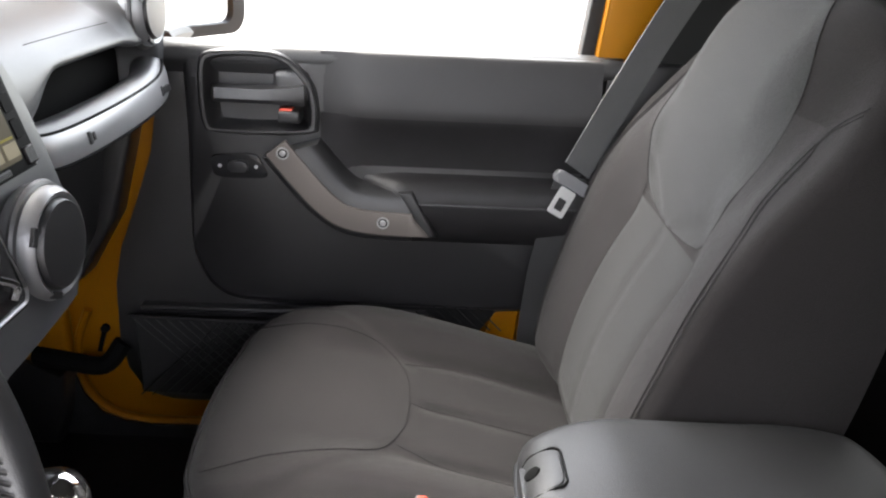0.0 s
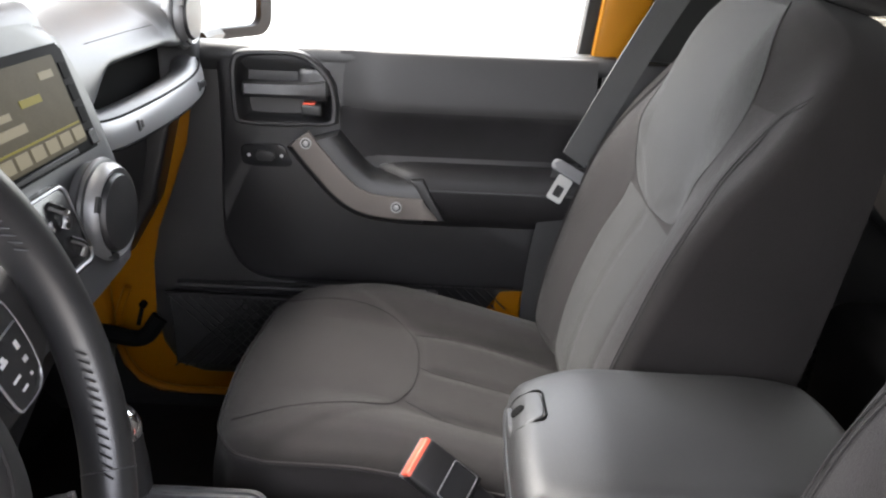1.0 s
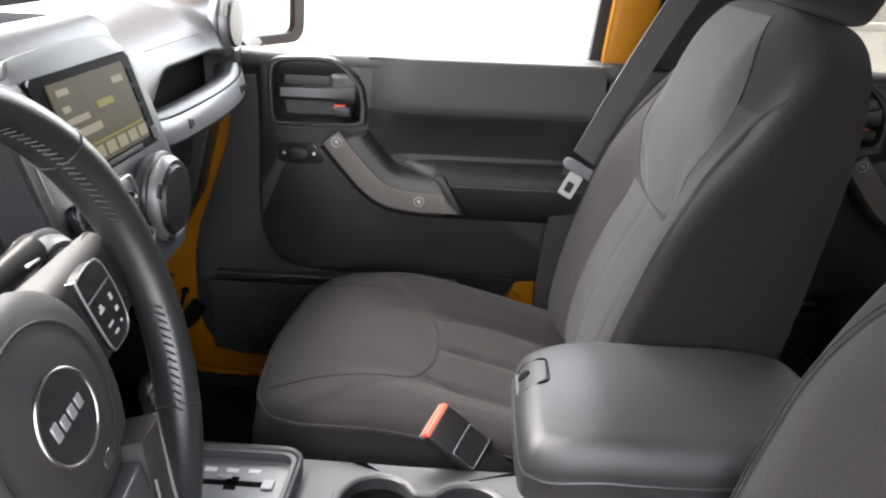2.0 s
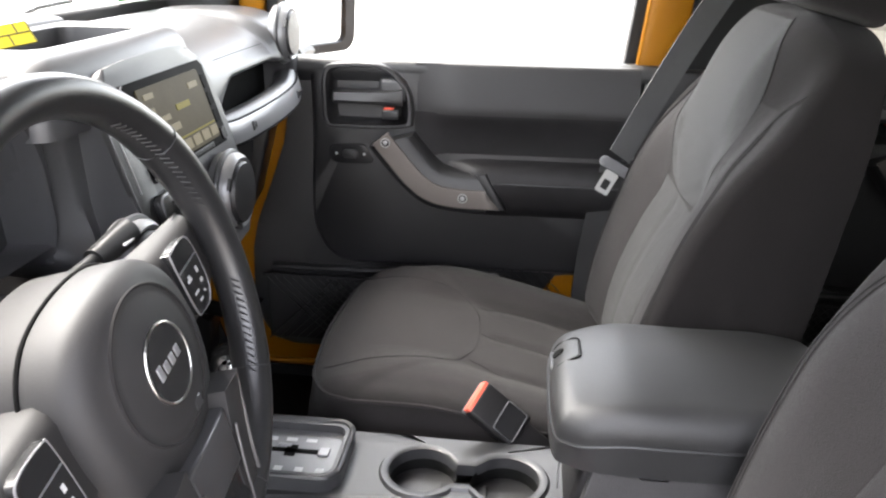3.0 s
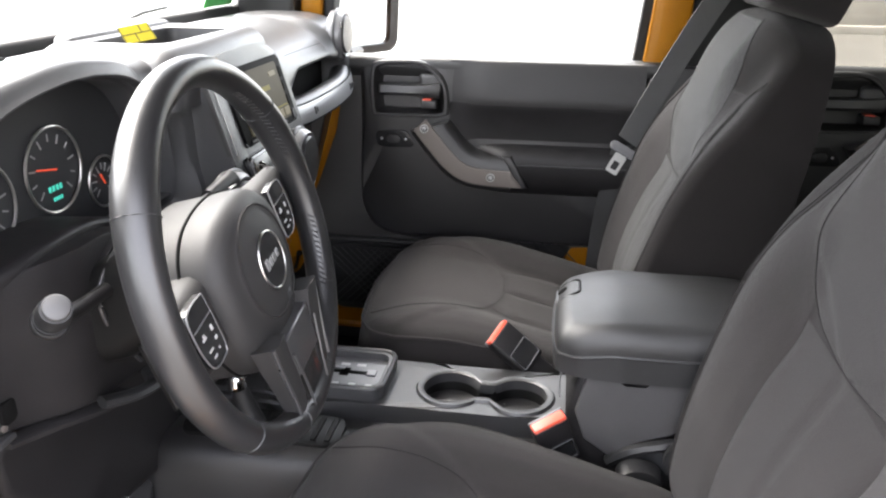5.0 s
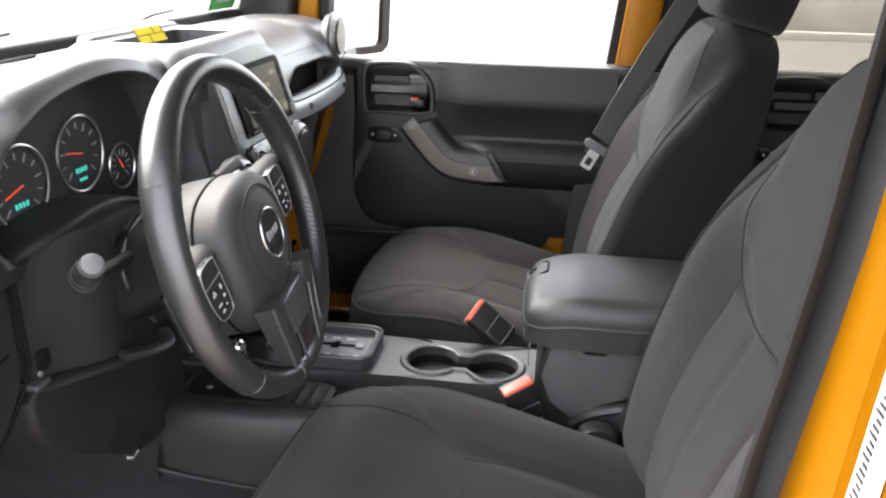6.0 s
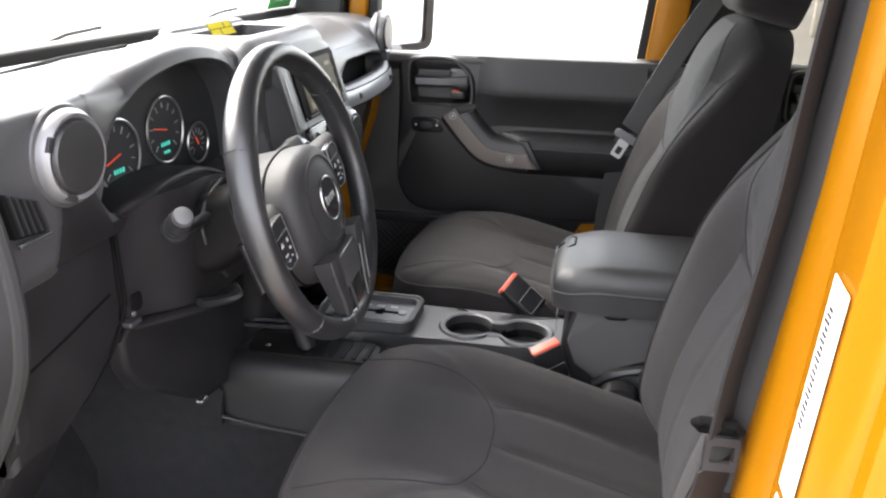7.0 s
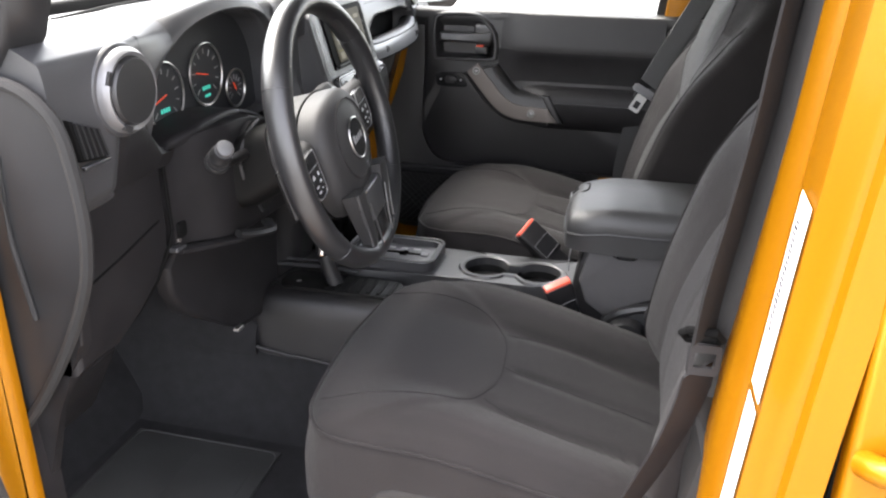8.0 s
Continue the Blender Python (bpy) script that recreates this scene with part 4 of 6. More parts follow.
rings = []
for y in [*np.linspace(-0.222, -0.041, 18), *np.linspace(-0.037, 0.09, 48), *np.linspace(0.095, 0.30, 26), *np.linspace(0.303, 0.3615, 26)]:
    rings.append([(p[0], y, p[1]) for p in fine(driver_side(y))])
for f in np.linspace(0, 1, 6)[:-1]:
    rings.append([(pa[0] * (1 - f) + pb[0] * f, 0.363 + 0.022 * f, pa[1] * (1 - f) + pb[1] * f) for pa, pb in zip(fine(driver_side(0.37)), fine(SEC["mid"]))])
for (ya, a), (yb, b) in zip(along, along[1:]):
    k = 8
    for i in range(k):
        f = smooth(0, 1, i / k)
        rings.append([(pa[0] * (1 - f) + pb[0] * f, ya + (yb - ya) * i / k, pa[1] * (1 - f) + pb[1] * f) for pa, pb in zip(fine(SEC[a]), fine(SEC[b]))])
rings.append([(p[0], along[-1][0], p[1]) for p in fine(SEC["end"])])
part("dash_body", loft(rings), DASH, dash, "black grained dash moulding", 50)

# instrument hood and dials
rings = []
for i, p in enumerate(A):
    t = A[min(i + 1, len(A) - 1)] - A[max(i - 1, 0)]
    t = t / np.linalg.norm(t)
    o = np.array((-t[1], t[0]))
    xe = -0.388 - 0.030 * smooth(-0.15, 0.05, p[0])
    rings.append([(-0.50, *(p)), (xe - 0.010, *(p)), (xe - 0.002, *(p + o * 0.002)), (xe, *(p + o * 0.006)), (xe - 0.012, *(p + o * 0.008)), (-0.50, *(p + o * 0.006))])
part("instrument_hood", loft(rings), DASH, dash, "black arched instrument hood", 50)
part("defroster_slot", tube([(-0.516, -0.031, 1.3315), (-0.54, 0.12, 1.3325), (-0.558, 0.285, 1.330)], 0.0045, seg=6, flat=0.5), HOLE, dash, "dark defroster slot")
lowarch = spline([(-0.030, 1.135), (-0.006, 1.167), (0.02, 1.180), (0.047, 1.187), (0.085, 1.1915), (0.13, 1.1925), (0.17, 1.188), (0.21, 1.175), (0.26, 1.152), (0.31, 1.12)], 6)
part("hood_lip", loft([[(-0.47, y, z - 0.02), (-0.418, y, z - 0.022), (-0.391 - e, y, z - 0.014), (-0.389 - e, y, z - 0.005), (-0.392 - e, y, z - 0.001), (-0.402 - e, y, z), (-0.47, y, z - 0.004)] for y, z, e in [(y, z, 0.019 * smooth(0.06, -0.004, y)) for y, z in lowarch[6:]]]), LOWER, dash, "curved lip under the dials", 50)
part("dial_panel", plate([(p[0], p[1]) for p in A], -0.472, -0.462, "x"), DIAL, dash, "black dial panel")
for gy, gz, gr, na in ((0.092, 1.217, 0.046, 195), (0.205, 1.227, 0.046, 168), (0.290, 1.190, 0.030, 120)):
    rim = part("dial_rim", tube([(-0.458, gy + gr * math.cos(a), gz + gr * math.sin(a)) for a in np.linspace(0, 2 * math.pi, 49)[:-1]], 0.0017, closed=True, seg=8, up=(1, 0, 0)), STEEL, dash, "chrome dial rim")
    part("dial_face", disc((gy, gz), gr - 0.002, -0.463, -0.4605, "x", 40), DIAL, rim)
    marks = []
    for i in range(11):
        a = radians(225 - 27 * i)
        m = Matrix.Translation((-0.460, gy + (gr - 0.012) * math.cos(a), gz + (gr - 0.012) * math.sin(a))) @ Matrix.Rotation(a, 4, "X")
        marks.append(box(-0.0004, 0.0004, -0.0035 if i % 2 else -0.006, 0.004, -0.0009, 0.0009, m=m))
    parts("dial_mark", marks, DIALW, rim)
    a = radians(na)
    m = Matrix.Translation((-0.4585, gy, gz)) @ Matrix.Rotation(a, 4, "X")
    part("needle", box(-0.0008, 0.0008, -0.004, gr * (0.60 if gr > 0.04 else 0.36), -0.0008, 0.0008, m=m), NEEDLE, rim, "red needle")
    if gr > 0.04:
        digits = []
        for i in range(4):
            digits.append(box(-0.4602, -0.4592, gy - 0.012 + i * 0.006, gy - 0.0085 + i * 0.006, gz - 0.023, gz - 0.017))
            digits.append(box(-0.4602, -0.4592, gy - 0.007 + i * 0.0042, gy - 0.0045 + i * 0.0042, gz - 0.034, gz - 0.030))
        parts("lcd_digit", digits, TEAL, rim, "lit teal digit")


def round_vent(y, z, x, r, label):
    v = part("round_vent", loft([[(xx, y + rr * math.cos(a), z + rr * math.sin(a)) for a in np.linspace(0, 2 * math.pi, 49)[:-1]] for xx, rr in ((x - 0.014, r), (x + 0.007, r), (x + 0.013, r - 0.004), (x + 0.014, r * 0.90), (x + 0.012, r * 0.81), (x + 0.004, r * 0.80))]), RING, dash, label, 50)
    part("vent_core", loft([[(xx, y + rr * math.cos(a), z + rr * math.sin(a)) for a in np.linspace(0, 2 * math.pi, 41)[:-1]] for xx, rr in ((x - 0.004, r * 0.795), (x + 0.013, r * 0.795), (x + 0.017, r * 0.75), (x + 0.018, r * 0.3))]), TRIM, v, "dark vent disc", 50)
    part("vent_collar", tube([(x - 0.002, y + (r + 0.001) * math.cos(a), z + (r + 0.001) * math.sin(a)) for a in np.linspace(0, 2 * math.pi, 41)[:-1]], 0.004, closed=True, seg=8, up=(1, 0, 0)), DASH, v)
    for a0 in (152, 243):
        m = Matrix.Translation((x + 0.0125, y, z)) @ Matrix.Rotation(radians(a0), 4, "X")
        part("vent_slot", box(-0.002, 0.0018, r * 0.82, r * 0.96, -r * 0.16, r * 0.16, 0.0005, 1, m=m), DARK, v)


round_vent(-0.105, 1.270, -0.378, 0.0475, "round silver ringed air vent")
round_vent(1.045, 1.285, -0.385, 0.047, "round silver ringed air vent by the door")

# centre stack, leaning back towards its foot
LEANS = Matrix.Translation((-0.352, 0, 1.25)) @ Matrix.Rotation(radians(-16), 4, "Y") @ Matrix.Translation((0.352, 0, -1.25))
stack = [(0.395, 1.08), (0.405, 1.24), (0.42, 1.305), (0.46, 1.322), (0.62, 1.322), (0.655, 1.305), (0.672, 1.24), (0.668, 1.13), (0.650, 1.088), (0.58, 1.075), (0.45, 1.07)]
part("centre_panel", moved(plate([tuple(p) for p in spline(stack, 4, closed=True)], -0.47, -0.362, "x", 0.010, 4), LEANS), DASH, dash, "black centre stack")
part("lower_centre_panel", loft([[(-0.55, y0, z), (x - 0.02, y0, z), (x, y0 + 0.02, z), (x, y1 - 0.02, z), (x - 0.02, y1, z), (-0.55, y1, z)] for z, x, y0, y1 in ((1.12, -0.345, 0.385, 0.660), (1.075, -0.335, 0.39, 0.64), (1.04, -0.355, 0.395, 0.61), (0.97, -0.39, 0.40, 0.58), (0.90, -0.42, 0.42, 0.56), (0.80, -0.45, 0.44, 0.55), (0.70, -0.47, 0.42, 0.56))]), TRIM, dash, "black lower stack", 60)
part("stack_side_trim", moved(plate(rrect(0.400, 0.443, 1.105, 1.300, 0.010), -0.366, -0.3590, "x", 0.002), LEANS), TRIM, dash, "black trim beside the radio")
part("trim_line", moved(box(-0.3592, -0.3580, 0.411, 0.4132, 1.195, 1.280, 0.0004, 1), LEANS), SILVER, dash, "thin silver line")
radio = part("radio", moved(plate(rrect(0.445, 0.645, 1.196, 1.300, 0.006), -0.37, -0.356, "x", 0.003), LEANS), BEZEL, dash, "black double height radio")
part("radio_outline", moved(tube([(-0.3572, y, z) for y, z in rrect(0.4462, 0.6438, 1.1972, 1.2988, 0.005)], 0.0011, closed=True, seg=6), LEANS), SILVER, radio, "thin silver outline")
part("screen", moved(plate(rrect(0.468, 0.622, 1.206, 1.291, 0.003), -0.357, -0.3545, "x"), LEANS), SCREEN, radio, "lit touch screen")
sc = []
for k in range(6):
    sc.append(box(-0.3542, -0.3538, 0.476 + 0.025 * k, 0.496 + 0.025 * k, 1.210, 1.222))
for k, (a, b, c, d) in enumerate(((0.585, 0.61, 1.272, 1.279), (0.478, 0.50, 1.278, 1.284), (0.478, 0.492, 1.262, 1.268), (0.478, 0.535, 1.236, 1.244), (0.478, 0.52, 1.250, 1.256))):
    sc.append(box(-0.3542, -0.3538, a, b, c, d))
parts("screen_icon", [moved(b, LEANS) for b in sc], SCREENY, radio, "pale screen button")
part("screen_stripes", moved(join(box(-0.3543, -0.3539, 0.475, 0.62, 1.2245, 1.2265), box(-0.3543, -0.3539, 0.54, 0.575, 1.255, 1.262)), LEANS), SCREENG, radio, "yellow screen stripe")
parts("radio_button", [moved(b, LEANS) for b in [box(-0.3562, -0.3552, 0.628, 0.641, z, z + 0.016, 0.0004, 1) for z in (1.222, 1.244, 1.266)]], BEZEL, radio, "grey side button")
part("radio_knob", moved(join(box(-0.357, -0.3540, 0.628, 0.643, 1.199, 1.214, 0.001, 1), box(-0.357, -0.3545, 0.46, 0.60, 1.198, 1.2035, 0.001, 1)), LEANS), LOWER, radio, "black bar under the screen")
for vy in (0.352, 0.602):
    round_vent(vy, 1.140, -0.325, 0.049, "round silver ringed centre vent")
bez = part("control_bezel", moved(plate(rrect(0.425, 0.548, 1.108, 1.186, 0.010), -0.37, -0.352, "x", 0.003), LEANS), GLOSSB, dash, "gloss black control bezel")
part("bezel_frame", moved(tube([(-0.3515, y, z) for y, z in rrect(0.428, 0.545, 1.111, 1.183, 0.010)], 0.0016, closed=True, seg=6), LEANS), SILVER, bez)
parts("control_lever", [moved(b, LEANS) for b in (tube(spline([(-0.352, 0.512, 1.174), (-0.345, 0.520, 1.162), (-0.349, 0.518, 1.150)], 5), 0.0045), tube(spline([(-0.352, 0.522, 1.138), (-0.346, 0.528, 1.129), (-0.350, 0.524, 1.120)], 5), 0.0035), tube(spline([(-0.352, 0.455, 1.172), (-0.346, 0.460, 1.158), (-0.350, 0.456, 1.145)], 5), 0.004))], CHROME, bez, "chrome control lever")

# tray on top of the stack
def tray_ring(grow, z):
    return [(x, y, z) for x, y in rrect(-0.568 - grow * 0.4, -0.402 + grow, 0.362 - grow, 0.668 + grow * 0.4, 0.024)]


tr_i = rrect(-0.540, -0.425, 0.400, 0.640, 0.02)
tray = part("tray_rim", loft([tray_ring(0.018, 1.262), tray_ring(0.016, 1.300), tray_ring(0.011, 1.318), tray_ring(0.002, 1.330), tray_ring(-0.012, 1.3365), [(x, y, 1.337) for x, y in rrect(-0.545, -0.420, 0.395, 0.645, 0.022)], [(x, y, 1.333) for x, y in tr_i], [(x, y, 1.288) for x, y in tr_i]], cap=False), DASH, dash, "black tray rim on the dash", 50)
part("tray_floor", plate(tr_i, 1.288, 1.293, "z"), RUBBER, tray)
part("tray_back", box(-0.575, -0.545, 0.40, 0.66, 1.322, 1.343, 0.008), DASH, tray)

# passenger bar and pocket
bar = spline([(-0.425, 0.668, 1.198), (-0.402, 0.69, 1.190), (-0.386, 0.74, 1.184), (-0.374, 0.86, 1.187), (-0.377, 0.98, 1.190), (-0.388, 1.045, 1.196), (-0.402, 1.072, 1.206), (-0.43, 1.088, 1.222)], 8)
part("grab_bar", tube(bar, 0.023, seg=16, flat=1.02), DASH, dash, "black moulded grab bar", 60)
part("bar_pocket", box(-0.46, -0.4285, 0.700, 1.050, 1.165, 1.2365, 0.004), HOLE, dash, "dark pocket behind the bar")
PN, PU = Vector((0.985, 0, 0.174)), Vector((-0.174, 0, 0.985))
face = [Vector(p) + PN * 0.0215 - PU * 0.0045 for p in bar[5:-8]]
rings, lo, hi = [], [], []
for i, p in enumerate(face):
    e = min(i, len(face) - 1 - i)
    h = 0.0165 * math.sqrt(max(0.08, 1 - (1 - min(1.0, e / 4)) ** 2))
    rings.append([p - PU * h - PN * 0.006, p - PU * h + PN * 0.0012, p - PU * h * 0.8 + PN * 0.0026, p + PN * 0.0034, p + PU * h * 0.8 + PN * 0.0026, p + PU * h + PN * 0.0012, p + PU * h - PN * 0.006])
    lo.append(p - PU * (h + 0.0006) + PN * 0.0012)
    hi.append(p + PU * (h + 0.0006) + PN * 0.0012)
bp = part("bar_plate", loft(rings), SILVER, dash, "satin silver plate on the bar", 50)
part("plate_line", tube(lo + hi[::-1], 0.0016, closed=True, seg=6), HOLE, bp, "dark groove round the plate")


def on_plate(y):
    i = min(range(len(face)), key=lambda k: abs(face[k].y - y))
    o = face[i] + (face[min(i + 1, len(face) - 1)] - face[i]) * 0.0
    return Matrix.Translation((o.x, y, o.z)) @ Matrix((PN, Vector((0, 1, 0)), PU)).transposed().to_4x4()


part("plate_bolt", moved(disc((0, 0), 0.0085, 0.0, 0.0048, "x", 18, 0.001), on_plate(face[2].y)), DARK, bp, "dark bolt")
for ye in (0.775, 0.990):
    part("plate_emblem", moved(join(*[box(0.0, 0.0046, 0.0085 * i, 0.0085 * i + 0.0058, -0.005 if i else -0.007, 0.004 + (0.002 if i == 0 else 0), 0.0006, 1) for i in range(4)]), on_plate(ye)), DARK, bp, "raised emblem shape")
part("glovebox", plate([(-0.62, 0.93), (-0.50, 0.92), (-0.465, 0.99), (-0.44, 1.09), (-0.435, 1.18), (-0.62, 1.18)], 0.995, 0.672, "y", 0.015), DARK, dash, "black glovebox door")
part("glovebox_latch", box(-0.418, -0.404, 0.685, 0.735, 1.120, 1.135, 0.003), GLOSSB, dash)
part("upper_line", tube([(-0.4035, 0.765, 1.276), (-0.4035, 0.88, 1.276), (-0.4025, 0.985, 1.275)], 0.0018, seg=6), HOLE, dash, "thin dark groove")
part("airbag_mark", box(-0.402, -0.3935, 0.995, 1.008, 1.270, 1.277), INK, dash, "small dark stamped mark")

# driver's side lower dash
part("corner_vent", plate([(-0.206, 1.260), (-0.166, 1.242), (-0.155, 1.207), (-0.197, 1.213)], -0.40, -0.372, "x", 0.003), HOLE, dash, "dark corner vent")
for i in range(5):
    f = i / 4
    part("vent_fin", loft([[(-0.376, y + s, z), (-0.369, y + s, z), (-0.369, y + s + 0.003, z), (-0.376, y + s + 0.003, z)] for y, z, s in ((-0.201 + 0.032 * f, 1.256 - 0.013 * f, 0), (-0.193 + 0.034 * f, 1.216 - 0.005 * f, 0))]), DARK, dash)
part("vent_foot", box(-0.374, -0.368, -0.198, -0.155, 1.204, 1.209, 0.001, 1), GREYP, dash)
knee_top = np.array([(-0.003, 1.163), (0.02, 1.175), (0.047, 1.181), (0.085, 1.184), (0.13, 1.184), (0.17, 1.179), (0.21, 1.166), (0.26, 1.143), (0.33, 1.10)])
knee_foot = np.array([(-0.003, 1.034), (0.06, 1.022), (0.15, 1.012), (0.33, 1.002)])


def knee_x(y):
    """The knee panel comes forward towards the column."""
    return -0.4085 + 0.040 * smooth(-0.003, 0.105, y)


rings = []
for y in np.linspace(-0.126, 0.002, 17):
    xf = -0.380 - 0.030 * smooth(-0.15, 0.05, y)
    zt = 1.222 - 0.050 * smooth(-0.062, 0.002, y)
    k = smooth(-0.126, -0.100, y)
    rings.append([(-0.45, y, zt + 0.001), (xf - 0.004 - 0.010 * (1 - k), y, zt), (xf - 0.002 - 0.006 * (1 - k), y, zt - 0.006), (-0.394 - 0.008 * (1 - k), y, 1.172), (-0.404 - 0.006 * (1 - k), y, 1.152), (-0.45, y, 1.148)])
part("dash_lower_corner", loft(rings), LOWER, dash, "black lower corner of the dash", 50)
rings = []
for y in np.linspace(-0.003, 0.33, 38):
    x, zt, zb = knee_x(y), float(np.interp(y, knee_top[:, 0], knee_top[:, 1])), float(np.interp(y, knee_foot[:, 0], knee_foot[:, 1]))
    rings.append([(-0.50, y, zt), (x - 0.004, y, zt), (x - 0.001, y, zt - 0.001), (x, y, zt - 0.004), (x, y, (zt + zb) / 2), (x, y, zb + 0.004), (x - 0.004, y, zb), (-0.50, y, zb)])
part("knee_panel", loft(rings), LOWER, dash, "black knee panel", 50)
part("knee_ledge", loft([[(-0.46, y, z), (knee_x(y) + 0.006, y, z), (knee_x(y) + 0.010, y, z - 0.003), (knee_x(y) + 0.009, y, z - 0.008), (-0.46, y, z - 0.012)] for y, z in ((-0.001, 1.031), (0.04, 1.024), (0.09, 1.016), (0.13, 1.012))]), LOWER, dash, "black ledge under the knee panel", 50)
low = [(-0.216, 1.168), (-0.009, 1.168), (-0.009, 1.06), (-0.016, 1.035), (-0.044, 1.004), (-0.088, 0.977), (-0.145, 0.962), (-0.216, 0.956)]
part("lower_left_panel", plate(low, -0.60, -0.411, "x", 0.010, 4), LOWER, dash, "black lower dash panel")
part("panel_gap", tube([(-0.410, -0.006, 1.15), (-0.409, -0.006, 1.06), (-0.414, -0.012, 1.035), (-0.417, -0.042, 1.001), (-0.420, -0.086, 0.974), (-0.422, -0.145, 0.958)], 0.0026, seg=6, up=(1, 0, 0)), HOLE, dash, "dark gap between the panels")
part("panel_crease", tube([(-0.4105, -0.20, 1.052), (-0.4105, -0.11, 1.066), (-0.4105, -0.03, 1.082)], 0.0016, seg=6), HOLE, dash, "shallow crease")
part("brake_release", tube(spline([(-0.36, 0.08, 1.026), (-0.345, 0.11, 1.018), (-0.345, 0.15, 1.008), (-0.36, 0.17, 1.012)], 6), 0.010, flat=0.6), DARK, dash, "black release handle")
part("diagnostic_socket", plate(rrect(0.002, 0.020, 1.044, 1.066, 0.004), -0.415, -0.4035, "x", 0.001), HOLE, dash, "dark socket")
part("socket_foot", box(-0.420, -0.400, -0.014, 0.010, 1.029, 1.036, 0.002), GREYP, dash, "small grey foot")
part("ledge_bolt", disc((0.004, 1.041), 0.0035, -0.415, -0.405, "x", 12, 0.001), BRONZE, dash, "small brass bolt")
part("panel_flap", plate([(0.03, 0.98), (0.035, 0.935), (0.058, 0.893), (0.19, 0.80), (0.225, 0.778), (0.33, 0.76), (0.37, 0.80), (0.40, 1.0), (0.10, 1.03)], -0.475, -0.45, "x", 0.010), LOWER, dash, "dark lower centre panel")
part("flap_clip", box(-0.455, -0.444, 0.195, 0.215, 0.786, 0.792, 0.002), STEEL, dash)

# things on the dash and in the windscreen
card = thing("yellow_card", (-0.53, 0.535, 1.33), "folded yellow card lying in the dash tray", "card")
cn = Vector((0.34, -0.48, 0.81)).normalized()
cu = Vector((0.816, 0.577, 0.0))
cm = Matrix.Translation((-0.512, 0.498, 1.338)) @ Matrix((cu, cn.cross(cu), cn)).transposed().to_4x4() @ Matrix.Rotation(radians(14), 4, "Z") @ Matrix.Scale(0.78, 4)
part("sheet", box(-0.027, 0.027, -0.022, 0.022, -0.0006, 0.0006, m=cm), YELLOW, card)
part("print", join(box(-0.025, 0.025, -0.0008, 0.0008, 0.0006, 0.0010, m=cm), box(-0.004, -0.0025, -0.021, -0.001, 0.0006, 0.0010, m=cm), box(0.008, 0.0095, 0.001, 0.021, 0.0006, 0.0010, m=cm), box(-0.0265, -0.0252, -0.021, 0.021, 0.0006, 0.0010, m=cm), box(0.0252, 0.0265, -0.021, 0.021, 0.0006, 0.0010, m=cm)), INK, card, "black printed bars")
stick = thing("inspection_sticker", (-0.60, 0.98, 1.34), "green sticker inside the windscreen corner", "sticker")
part("sheet", plate([(-0.6205, 1.340), (-0.590, 1.413), (-0.5885, 1.413), (-0.619, 1.340)], 0.93, 1.06, "y"), GREEN, stick)
part("print", plate([(-0.6125, 1.355), (-0.6045, 1.374), (-0.6035, 1.374), (-0.6115, 1.355)], 0.96, 1.04, "y"), ICON, stick, "pale printed bar")
for wy in (0.25, 0.74):
    w = thing("windscreen_wiper", (-0.68, wy, 1.32), "black windscreen wiper on the glass", "wiper", group="wipers")
    part("arm", tube([(-0.70, wy - 0.02, 1.316), (-0.672, wy + 0.06, 1.340), (-0.668, wy + 0.14, 1.344)], 0.0032, seg=6), DARK, w)
    part("blade", tube([(-0.667, wy - 0.10, 1.318), (-0.664, wy + 0.30, 1.324)], 0.004), RUBBER, w, "rubber wiper blade")

# ---- steering wheel and column ----
PH, YW = 0.263, 0.029
WN = Vector((math.cos(PH) * math.cos(YW), math.cos(PH) * math.sin(YW), math.sin(PH)))
WR = Vector((-math.sin(YW), math.cos(YW), 0))
WU = WN.cross(WR)
WC = Vector((-0.2203, 0.1475, 1.1702))
WM = Matrix.Translation(WC) @ Matrix((WR, WU, WN)).transposed().to_4x4()
WT = WM @ Matrix.Rotation(radians(9), 4, "Z") @ Matrix.Translation((0, -0.012, -0.020))
WS = WM @ Matrix.Rotation(radians(6), 4, "Z")
wheel = thing("steering_wheel", tuple(WC), "black leather steering wheel with silver trimmed spokes", "steering wheel")
RM, RT = 0.1790, 0.0158


def rim_at(a, r=RT):
    c = Vector((RM * math.cos(a), RM * math.sin(a), 0))
    o = Vector((math.cos(a), math.sin(a), 0))
    grip = 1.0 + 0.10 * math.exp(-((math.degrees(a) % 360 - 35) / 16) ** 2) + 0.10 * math.exp(-((math.degrees(a) % 360 - 145) / 16) ** 2)
    return [c + (o * math.cos(b) * 0.95 + Vector((0, 0, 1)) * math.sin(b) * 1.12) * r * grip for b in np.linspace(0, 2 * math.pi, 21)[:-1]]


